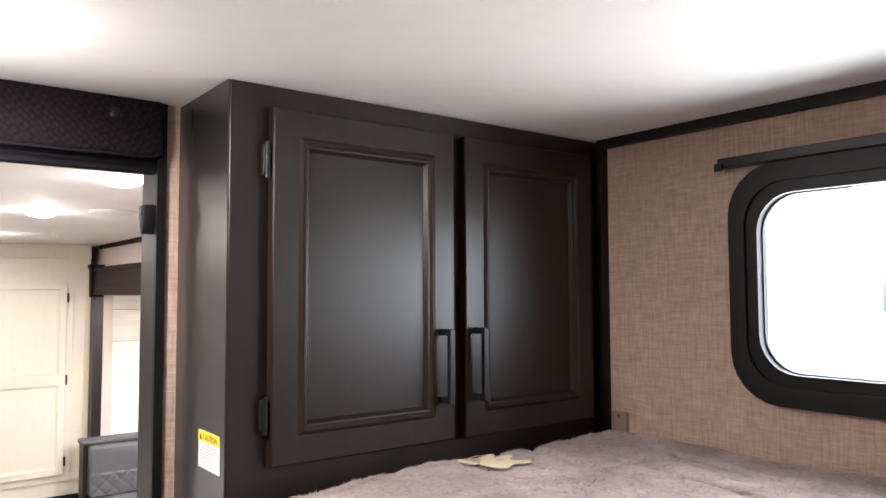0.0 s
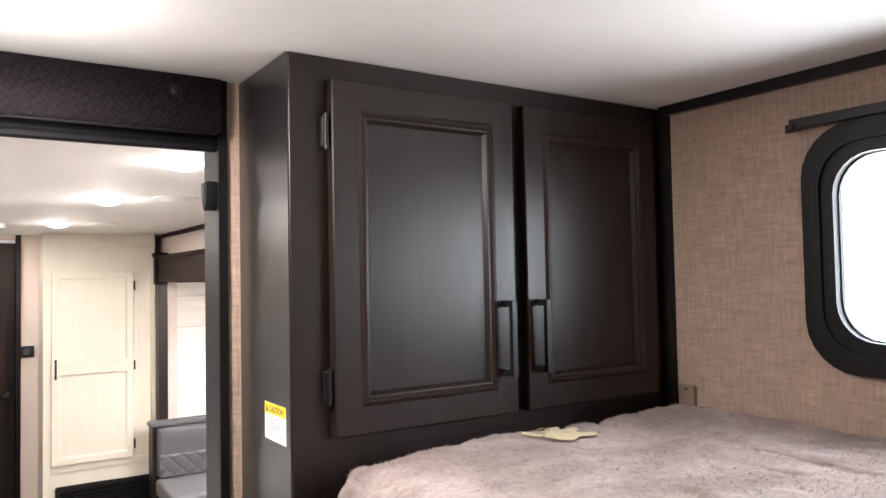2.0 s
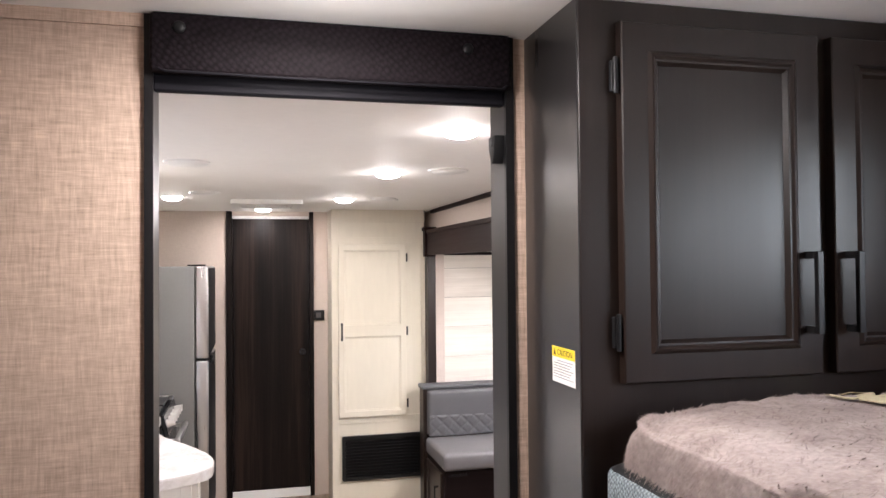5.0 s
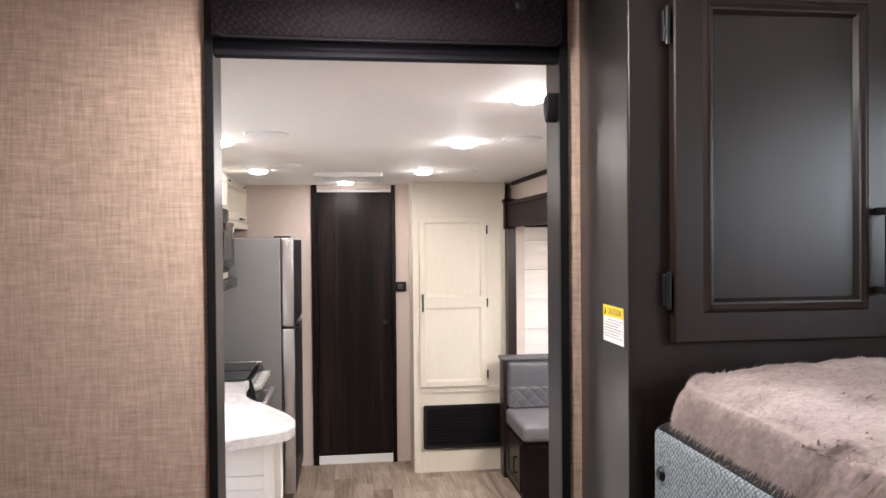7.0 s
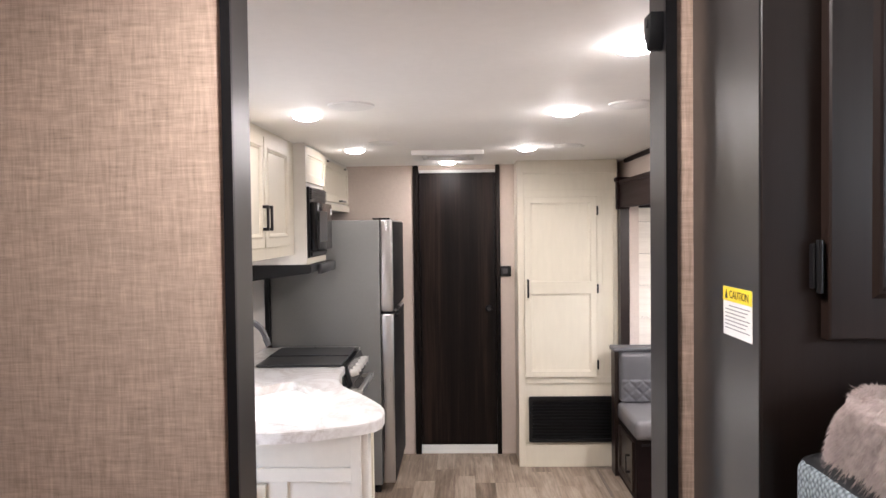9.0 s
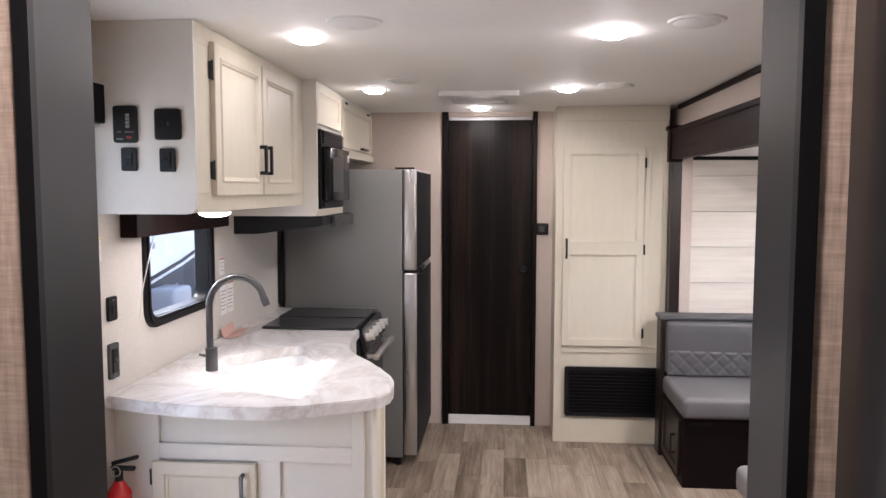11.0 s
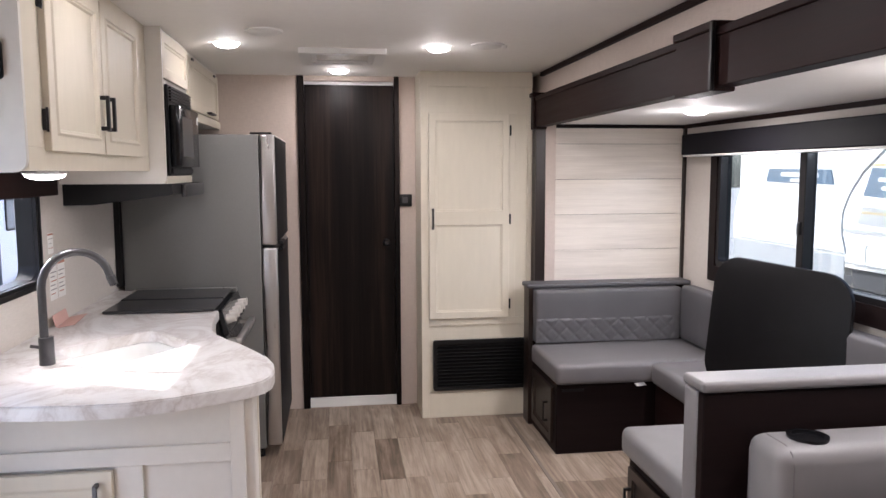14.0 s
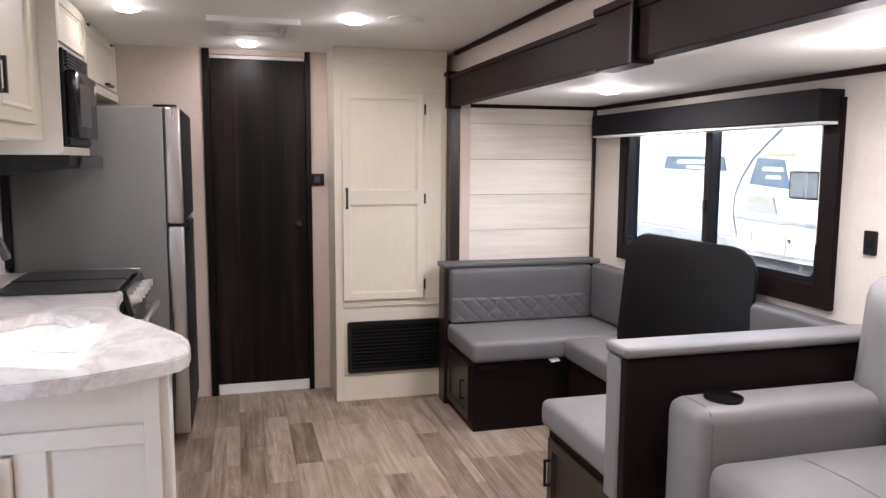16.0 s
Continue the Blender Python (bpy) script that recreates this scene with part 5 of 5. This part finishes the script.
wall_plate("outlet", "black data outlet on the kitchen wall", "outlet", "+x", 3.390, XL, 1.137, 0.052, 0.078, BLACKPLASTIC, [("socket", 0.3, 0.7, 0.3, 0.7, BLACKTRIM), ("screw", 0.42, 0.58, 0.82, 0.9, STEEL)])
wall_plate("power_outlet", "black power outlet above the worktop", "outlet", "+x", 3.388, XL, 0.948, 0.056, 0.115, GUNMETAL, [("socket", 0.24, 0.76, 0.16, 0.84, BLACKTRIM), ("button", 0.36, 0.64, 0.45, 0.56, WHITEPLASTIC)])
wall_plate("control_panel", "black tank monitor panel with red display", "control panel", "-y", -1.111, 3.298, 1.699, 0.073, 0.110, BLACKPLASTIC,
           [("button", 0.55, 0.72, 0.70, 0.78, PRINTGREY), ("button", 0.55, 0.72, 0.60, 0.68, PRINTGREY), ("button", 0.55, 0.72, 0.50, 0.58, PRINTGREY), ("button", 0.55, 0.72, 0.40, 0.48, PRINTGREY),
            ("red_display", 0.58, 0.80, 0.11, 0.18, REDLED), ("mark", 0.15, 0.42, 0.08, 0.12, PRINTGREY), ("mark", 0.18, 0.34, 0.28, 0.30, PRINTGREY), ("mark", 0.5, 0.9, 0.28, 0.30, PRINTGREY)])
wall_plate("stereo_panel", "square black wall panel with small buttons", "control panel", "-y", -0.983, 3.298, 1.707, 0.080, 0.092, BLACKPLASTIC,
           [("inset", 0.06, 0.94, 0.06, 0.94, BLACKTRIM), ("mark", 0.28, 0.36, 0.48, 0.58, GUNMETAL), ("mark", 0.5, 0.58, 0.46, 0.58, WHITEPLASTIC), ("mark", 0.28, 0.36, 0.36, 0.42, GUNMETAL)])
for a, z in ((-1.089, 1.615), (-0.970, 1.612)):
    wall_plate("rocker_switch", "black rocker switch on the cabinet end", "switch", "-y", a, 3.298, z, 0.046, 0.070, BLACKPLASTIC,
               [("rocker", 0.26, 0.74, 0.2, 0.8, BLACKTRIM), ("mark", 0.42, 0.58, 0.54, 0.62, WHITEPLASTIC), ("mark", 0.42, 0.58, 0.38, 0.46, WHITEPLASTIC)])


def sticker(label, side, a, plane, z, w, h, head, lines):
    m = face_pose(side, a, plane, z)
    t = thing("sticker", *(m.translation), label, "sticker")
    part("sheet", turned(box(0, w, -0.0008, -0.0002, 0, h), m), PAPER, t)
    part("heading", turned(box(0, w, -0.0014, -0.0009, h * 0.89, h * 0.97), m), head, t)
    for i in range(lines):
        zz = h * (0.70 - 0.66 * i / lines)
        part("text_line", turned(box(w * 0.1, w * (0.9 - 0.2 * (i % 2)), -0.0014, -0.0009, zz, zz + h * 0.025), m), GREYINK if i % 3 != 2 else REDINK, t)


sticker("white warning sticker with orange heading by the range", "+x", 4.345, XL, 0.995, 0.075, 0.15, REDINK, 6)
sticker("white warning sticker with orange heading by the range", "+x", 4.43, XL, 0.995, 0.075, 0.15, REDINK, 6)
sticker("small white warning sticker beside the window", "+x", 4.345, XL, 1.175, 0.055, 0.08, REDINK, 3)
sticker("small white sticker with yellow heading by the entry door", "+x", 3.343, XL, 1.335, 0.028, 0.075, YELLOW, 4)

# ---- slide-out: dinette ----
rb_ = thing("rear_dinette_bench", 1.45, 5.3, 0, "dark wooden dinette bench with grey cushions and quilted back", "bench", "dinette benches")
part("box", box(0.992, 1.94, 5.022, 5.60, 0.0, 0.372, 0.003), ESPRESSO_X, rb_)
part("end_board", box(0.966, 0.9915, 5.505, 5.62, 0.0, 0.808, 0.002), ESPRESSO, rb_)
d = part("end_door", turned(panel_front(0.40, 0.30, 0.014, 0, SHAKER), pose(0.9915, 5.475, 0.045, 0, 0, -90)), ESPRESSO, rb_, "dark framed end door")
bar_pull(d, "-x", 5.14, 0.9775, 0.20, 0.11)
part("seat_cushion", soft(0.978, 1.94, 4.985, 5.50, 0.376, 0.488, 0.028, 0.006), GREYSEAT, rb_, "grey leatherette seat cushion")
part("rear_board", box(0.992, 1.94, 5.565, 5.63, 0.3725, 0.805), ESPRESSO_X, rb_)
bcush = part("back_cushion", soft(0.993, 1.884, 5.455, 5.563, 0.490, 0.803, 0.024, 0.006), GREYSHADED, rb_, "grey leatherette back cushion")
# quilted band: raised diamonds along the foot of the back cushion
bm = bmesh.new()
QN, QM = 150, 22
grid = []
for j in range(QM + 1):
    zz = 0.498 + 0.140 * j / QM
    row = []
    for i in range(QN + 1):
        xx = 0.998 + 0.857 * i / QN
        u, v = (xx - 1.0) / 0.088, (zz - 0.498) / 0.088
        a, b_ = (u + v) % 1.0, (u - v) % 1.0
        h = min(1.0, 5 * min(a, 1 - a)) ** 0.5 * min(1.0, 5 * min(b_, 1 - b_)) ** 0.5
        fade = min(1.0, 40 * i / QN, 40 * (QN - i) / QN) * min(1.0, (QM - j) / 2)
        row.append(bm.verts.new((xx, 5.4475 + 0.005 - 0.0088 * h * fade, zz)))
    grid.append(row)
for j in range(QM):
    for i in range(QN):
        bm.faces.new((grid[j][i], grid[j][i + 1], grid[j + 1][i + 1], grid[j + 1][i]))
part("quilted_band", smooth(bm, 80), GREYSHADED, bcush, "diamond-quilted band")
part("top_cap", soft(0.955, 1.955, 5.50, 5.632, 0.806, 0.834, 0.010, 0.0), GREYSHADED, rb_, "padded grey top cap")
part("vent_slot", box(1.02, 1.14, 5.0195, 5.0215, 0.335, 0.350), BLACKTRIM, rb_)

sb = thing("side_dinette_bench", 1.72, 4.25, 0, "dinette bench along the window with grey cushions", "bench", "dinette benches")
part("box", box(1.53, 1.94, 3.46, 5.015, 0.0, 0.372, 0.003), ESPRESSO_H, sb)
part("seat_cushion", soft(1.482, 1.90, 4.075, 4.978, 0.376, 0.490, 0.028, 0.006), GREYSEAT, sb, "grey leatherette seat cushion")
part("back_cushion", soft(1.862, 1.955, 4.62, 5.45, 0.495, 0.815, 0.022, 0.004), GREYSHADED, sb, "grey leatherette back cushion")
part("back_cushion", soft(1.862, 1.955, 3.47, 4.60, 0.495, 0.845, 0.022, 0.004), GREYSHADED, sb, "grey leatherette back cushion")
part("care_tag", turned(box(-0.03, 0.03, -0.014, 0.014, 0, 0.0015), Matrix.Translation((1.44, 5.0, 0.366)) @ pose(0, 0, 0, 20, 0, 15)), PAPER, sb, "white care tag")

fb = thing("front_dinette_bench", 1.4, 3.7, 0, "dinette bench with dark panelled base and grey seat", "bench", "dinette benches")
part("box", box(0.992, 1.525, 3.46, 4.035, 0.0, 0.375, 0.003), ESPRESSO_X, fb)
d = part("end_door", turned(panel_front(0.50, 0.30, 0.014, 0, SHAKER), pose(0.9915, 4.015, 0.045, 0, 0, -90)), ESPRESSO, fb, "dark framed end door")
bar_pull(d, "-x", 3.985, 0.9775, 0.215, 0.11)
part("seat_cushion", soft(0.965, 1.478, 3.455, 4.070, 0.379, 0.490, 0.030, 0.008), SOFAGREY, fb, "grey leatherette seat cushion")
part("zip", tube([(0.975, 3.475, 0.47), (0.970, 3.475, 0.41)], 0.0025, 6), STEEL, fb, "metal zip")
part("back_pad", soft(0.916, 1.858, 3.362, 3.445, 0.379, 0.842, 0.012, 0.002), SOFAGREY, fb, "grey padded back")
part("divider_board", box(0.920, 1.935, 3.325, 3.3605, 0.0, 0.838, 0.003), ESPRESSO_X, fb, "dark wooden divider board")
part("top_cap", soft(0.912, 1.955, 3.318, 3.448, 0.843, 0.876, 0.012, 0.002), SOFAGREY, fb, "padded grey top cap")
part("care_tag", box(1.474, 1.4755, 4.00, 4.04, 0.44, 0.50), PAPER, sb, "white care tag")

tb = thing("dinette_table", 1.75, 4.3, 0.49, "black dinette tabletop standing on edge on the bench", "tabletop")
tilt = Matrix.Translation((1.590, 4.545, 0.491)) @ pose(0, 0, 0, 0, 0, -66.5) @ pose(0, 0, 0, -5)
out = [(x - 0.022 * (1 - (y / 0.6) ** 2) if x < 0.29 else x + 0.012 * math.sin(y / 0.6 * 2.4), y - 0.030 * max(0.0, (x - 0.1) / 0.5) if y > 0.3 else y)
       for x, y in rounded(-0.028, 0.612, 0, 0.602, 0.118, 12)]
part("top", turned(prism(out, 0, 0.026, "y", 0.005), tilt), TABLEBLACK, tb)
part("edge_band", turned(ring_prism([(0.292 + (x - 0.292) * 1.006, 0.301 + (y - 0.301) * 1.006) for x, y in out], out, 0.007, 0.019, "y"), tilt), BLACKPLASTIC, tb)

wv = thing("slide_window_blind", 1.9, 4.5, 1.56, "charcoal blind box over the wide window", "blind", "blind boxes")
part("box", box(1.850, 1.9595, 3.665, 5.46, 1.572, 1.688, 0.004), BLINDCLOTH, wv)
part("bottom_bar", box(1.856, 1.945, 3.667, 5.455, 1.561, 1.5715, 0.002), WHITEPLASTIC, wv, "white bottom bar")
part("chain", tube([(1.90, 3.70, 1.56), (1.905, 3.705, 1.35), (1.90, 3.70, 1.12)], 0.0018, 6), WHITEPLASTIC, wv, "thin white chain")
wall_plate("outlet", "black outlet beside the wide window", "outlet", "-x", 3.530, XS, 1.102, 0.052, 0.085, BLACKPLASTIC, [("socket", 0.3, 0.7, 0.3, 0.7, BLACKTRIM), ("slot", 0.44, 0.56, 0.46, 0.6, WHITEPLASTIC)])

# ---- sofa ----
so = thing("sofa", 1.45, 2.6, 0, "grey leatherette sofa with a cupholder in its arm", "sofa")
part("base", box(1.10, 1.90, 2.02, 3.27, 0.05, 0.36, 0.01), SOFAGREY, so)
for fx, fy in ((1.16, 2.08), (1.16, 3.2), (1.84, 2.08), (1.84, 3.2)):
    part("foot", box(fx - 0.025, fx + 0.025, fy - 0.025, fy + 0.025, 0, 0.05), BLACKPLASTIC, so)
for y0, y1 in ((3.125, 3.305), (1.985, 2.165)):
    a = part("arm", soft(1.035, 1.86, y0, y1, 0.06, 0.738, 0.045, 0.006), SOFAGREY, so, "padded grey arm")
    part("seam", tube([(1.08, y0, 0.10), (1.08, y0, 0.693), (1.08, y0 + 0.013, 0.725), (1.08, y0 + 0.045, 0.738), (1.08, y1 - 0.045, 0.738), (1.08, y1 - 0.013, 0.725), (1.08, y1, 0.693)], 0.0028, 6), GREYSEAT, a)
    yc = (y0 + y1) / 2
    if y0 > 3:
        c = part("cupholder", ring_prism([(1.175 + 0.056 * math.cos(i * 0.19635), yc + 0.056 * math.sin(i * 0.19635)) for i in range(32)],
                                         [(1.175 + 0.043 * math.cos(i * 0.19635), yc + 0.043 * math.sin(i * 0.19635)) for i in range(32)], 0.737, 0.7465, "z"), BLACKGLASS, a, "glossy black cupholder")
        part("cup_floor", cyl((1.175, yc, 0.7385), (1.175, yc, 0.7400), 0.043, seg=32), BLACKGLASS, c)
for y0, y1 in ((2.648, 3.122), (2.168, 2.644)):
    s = part("seat_cushion", soft(1.055, 1.72, y0, y1, 0.365, 0.600, 0.045, 0.020), SOFAGREY, so, "plump grey seat cushion")
    part("seam", tube([(1.31, y0 + 0.05, 0.6045), (1.31, (3 * y0 + y1) / 4, 0.6140), (1.31, (y0 + y1) / 2, 0.6185), (1.31, (y0 + 3 * y1) / 4, 0.6140), (1.31, y1 - 0.05, 0.6045)], 0.0024, 6), GREYSHADED, s)
    b = soft(1.655, 1.90, y0 + 0.01, y1 + (0.16 if y0 > 2.5 else 0.0), 0.605, 1.075, 0.06, 0.03)
    for v in b.verts:
        v.co.x += (v.co.z - 0.6) * 0.10 + 0.025 * math.exp(-((v.co.z - 0.86) / 0.03) ** 2)
    part("back_cushion", b, SOFAGREY, so, "plump grey back cushion")

# ---- outside ----
struct("ground", box(-90, 90, -90, 90, -0.95, -0.75), GRAVEL, "grey gravel yard", "ground")


def trailer(name, label, x0, x1, prof, skirt, decals, windows, hatches, wheels, side, skew=0.0):
    """A parked travel trailer; prof is its outline along y and z, side the face turned to us."""
    ys = [p[0] for p in prof]
    t = thing(name, (x0 + x1) / 2, sum(ys) / len(ys), -0.75, label, "trailer", "parked trailers")
    body = prism(prof, x0, x1, "x")
    es = [e for e in body.edges if len(e.link_faces) == 2 and e.calc_face_angle(0) > 1.2 and abs(e.verts[0].co.x - e.verts[1].co.x) < 1e-5]
    bmesh.ops.bevel(body, geom=es, offset=0.04 if skew else 0.12, segments=4, affect="EDGES")
    swing = Matrix(((1, 0, 0, 0), (skew, 1, 0, -skew * x0), (0, 0, 1, 0), (0, 0, 0, 1)))
    part("body", turned(smooth(body, 40), swing), RVWHITE, t, "white glossy shell")
    face = x0 if side < 0 else x1
    lo, hi = sorted((face, face + side * 0.012))
    if skirt:
        part("skirt", turned(box(x0 + 0.02, x1 - 0.02, *skirt, 0.01), swing), RVGREY, t, "grey lower panel")
    part("chassis", turned(box(x0 + 0.3, x1 - 0.3, (skirt[0] if skirt else min(ys)) + 0.3, max(ys) - 0.3, -0.28, min(p[1] for p in prof) - 0.003), swing), RVDARK, t)
    for k, (y0, y1, z0, z1, mm) in enumerate(decals):
        sl = (z1 - z0) * 0.35
        lo, hi = sorted((face, face + side * (0.012 + 0.004 * k)))
        part("decal", prism([(y0, z0), (y1, z0 + sl * 0.3), (y1 - sl, z1), (y0 + sl, z1 - sl * 0.2)], lo, hi, "x"), mm, t)
    lo, hi = sorted((face, face + side * 0.012))
    for y0, y1, z0, z1 in windows:
        w = part("window", ring_prism(rounded(y0, y1, z0, z1, 0.05), rounded(y0 + 0.03, y1 - 0.03, z0 + 0.03, z1 - 0.03, 0.03), lo, hi + (side > 0) * 0.01, "x"), BLACKPLASTIC, t)
        part("pane", box(lo, hi - 0.004, y0 + 0.028, y1 - 0.028, z0 + 0.028, z1 - 0.028), RVPANE, w)
    for y0, y1, z0, z1 in hatches:
        part("baggage_door", ring_prism(rounded(y0, y1, z0, z1, 0.05), rounded(y0 + 0.022, y1 - 0.022, z0 + 0.022, z1 - 0.022, 0.04), lo, hi, "x"), RVGREY, t)
        part("door_lock", cyl((face, y0 - 0.08, (z0 + z1) / 2 + 0.09), (face + side * 0.02, y0 - 0.08, (z0 + z1) / 2 + 0.09), 0.035, seg=14), RVDARK, t)
    for wy in wheels:
        xx = face - side * 0.12
        w = part("wheel", cyl((xx - 0.1, wy, -0.42), (xx + 0.1, wy, -0.42), 0.33, seg=28), RUBBER, t)
        part("rim", cyl((xx - 0.104, wy, -0.42), (xx + 0.104, wy, -0.42), 0.20, seg=20), STEEL, w)
    nose = min(ys)
    f = tube([(x0 + 0.4, nose + 0.6, -0.2), ((x0 + x1) / 2, nose - 0.9, -0.2), (x1 - 0.4, nose + 0.6, -0.2)], 0.06, 8)
    part("tow_frame", f, RVDARK, t)
    part("jack", cyl(((x0 + x1) / 2, nose - 0.8, -0.75), ((x0 + x1) / 2, nose - 0.8, 0.25), 0.035, seg=12), STEEL, t)
    return t


trailer("travel_trailer", "white travel trailer with slate blue graphics, parked outside", 5.0, 6.3,
        [(8.233, 0.60), (8.330, 0.85), (8.323, 1.05), (8.22, 1.25), (8.06, 1.44), (7.85, 1.60), (7.65, 1.73), (7.48, 1.98), (7.42, 2.3), (7.55, 2.65), (7.85, 2.82), (9.0, 2.75), (9.55, 2.2), (9.862, 1.708), (10.104, 1.511), (10.407, 1.136), (10.48, 0.85), (10.46, 0.60)],
        (8.28, 10.44, -0.12, 0.598), [(8.50, 9.75, 1.33, 1.50, RVBLUE), (8.75, 9.45, 1.405, 1.455, RVWHITE), (8.8, 9.25, 1.345, 1.385, RVWHITE)], [], [], [], -1, 1.55)
striped = trailer("travel_trailer", "white travel trailer with slate and tan stripes, parked outside", 9.0, 11.2,
        [(5.2, -0.14), (5.0, 0.8), (5.0, 2.2), (5.4, 2.7), (17.5, 2.7), (17.5, -0.30), (6.0, -0.30)], None,
        [(12.22, 13.30, 0.97, 1.52, RVBLUE), (12.15, 13.30, 1.54, 1.585, RVTAN), (12.40, 12.95, 1.27, 1.35, RVWHITE), (12.45, 12.85, 1.13, 1.20, RVWHITE), (12.5, 13.4, 0.50, 0.84, RVGREY), (12.6, 13.3, 0.71, 0.75, RVTAN),
         (11.1, 13.9, 0.36, 0.43, RVGREY)],
        [(11.56, 12.25, 0.815, 1.283)], [(12.26, 13.18, -0.206, 0.174)], [9.0, 9.9], -1)
part("undercarriage", box(9.25, 10.9, 6.2, 17.2, -0.70, -0.304, 0.02), RVDARK, striped, "dark axles and frame below the floor")
trailer("travel_trailer", "white travel trailer with grey lettering shapes, parked outside", -7.2, -5.0,
        [(5.0, 0.10), (4.7, 0.6), (4.7, 2.4), (5.2, 2.8), (9.75, 2.8), (9.75, 0.10)], (5.2, 9.7, -0.52, -0.27),
        [(7.60, 7.80, 0.70, 0.90, RVGREY), (7.90, 8.10, 0.68, 0.86, RVGREY), (8.20, 8.40, 0.68, 0.92, RVGREY), (8.46, 8.62, 0.70, 0.86, RVGREY), (8.68, 8.86, 0.70, 0.86, RVGREY),
         (8.20, 8.40, 0.32, 0.46, RVDARK), (8.44, 8.60, 0.32, 0.46, RVDARK), (8.64, 8.84, 0.30, 0.44, RVDARK), (7.4, 9.3, 0.52, 0.55, RVGREY), (7.5, 9.4, 0.13, 0.22, RVGREY), (8.1, 8.8, 1.24, 1.32, RVGREY)],
        [], [], [6.6, 7.5], 1)
nose = trailer("travel_trailer", "white travel trailer with dark chevron lower nose, parked outside", -7.4, -5.0,
               [(10.35, -0.22), (10.2, 0.6), (10.35, 1.2), (10.9, 2.2), (11.4, 2.7), (17, 2.8), (17, -0.22)], (10.5, 16.9, -0.45, -0.225),
               [(10.78, 10.92, 0.70, 0.82, RVGREY), (10.97, 11.11, 0.67, 0.80, RVGREY), (11.16, 11.30, 0.70, 0.80, RVGREY), (11.35, 11.50, 0.70, 0.80, RVGREY)],
               [(13.15, 13.6, 0.62, 1.1)], [], [14.0, 14.9], 1)
part("nose_panel", prism([(10.36, -0.21), (10.30, 0.30), (11.12, 0.16), (12.40, 0.36), (12.9, 0.46), (12.9, -0.21)], -4.999, -4.985, "x"), RVDARK, nose, "dark chevron panel")
part("chevron", prism([(10.30, 0.42), (11.12, 0.27), (12.40, 0.47), (12.9, 0.58), (12.9, 0.53), (12.40, 0.42), (11.12, 0.21), (10.30, 0.36)], -4.999, -4.984, "x"), BLACKPLASTIC, nose, "black chevron stripe")
part("chevron", prism([(10.5, 0.06), (11.12, -0.02), (12.2, 0.12), (12.2, 0.08), (11.12, -0.07), (10.5, 0.02)], -4.9845, -4.975, "x"), RVGREY, nose, "grey chevron stripe")
part("propane_cover", box(-4.98, -4.55, 11.15, 11.75, -0.28, 0.16, 0.06, 3), RVGREY, nose, "grey propane cover on the tow frame")

# ---- boards and planks ----
seams = [0.62, 0.80, 1.012, 1.224, 1.433, 1.641, 1.734]
for z0, z1 in zip(seams, seams[1:]):
    bm = box(1.0895, 1.9425, 5.634, 5.6475, z0 + 0.0010, z1 - 0.0010, 0.0015)
    bm.transform(Matrix.Translation((0, 0, -z0)))
    ob = link_mesh("board", bm, SHIPLAP)
    ob.matrix_basis = Matrix.Translation((0, 0, z0))
    ob.parent = wall_slide_far

PW, PL = 0.127, 0.55
rnd = random.Random(11)
shared = {}


def floor_plank(x, y, w, l):
    key = (round(w, 3), round(l, 3))
    if key not in shared:
        bm = bmesh.new()
        g = 0.0002
        v = [bm.verts.new(p) for p in ((g, g, -0.0048), (w - g, g, -0.0048), (w - g, l - g, -0.0048), (g, l - g, -0.0048),
                                       (g + 0.0004, g + 0.0004, 0), (w - g - 0.0004, g + 0.0004, 0), (w - g - 0.0004, l - g - 0.0004, 0), (g + 0.0004, l - g - 0.0004, 0))]
        for a, b_, c, d_ in ((4, 5, 6, 7), (0, 1, 5, 4), (1, 2, 6, 5), (2, 3, 7, 6), (3, 0, 4, 7)):
            bm.faces.new((v[a], v[b_], v[c], v[d_]))
        me = bpy.data.meshes.new("plank")
        bm.to_mesh(me)
        bm.free()
        me.materials.append(PLANK)
        shared[key] = me
    ob = new("plank", shared[key])
    ob.matrix_basis = Matrix.Translation((x, y, 0))
    ob.parent = floor


for x0, x1, ya, yb in ((XL, 0.868, -0.72, 6.06), (0.884, XS, 1.95, 5.64)):
    x = x0
    while x < x1 - 0.01:
        w = min(PW, x1 - x)
        y = ya - rnd.uniform(0, PL)
        while y < yb - 0.01:
            l = PL * rnd.choice((0.6, 0.8, 1.0, 1.0))
            a, b_ = max(y, ya), min(y + l, yb)
            if b_ - a > 0.03:
                floor_plank(x, a, w, b_ - a)
            y += l
        x += w
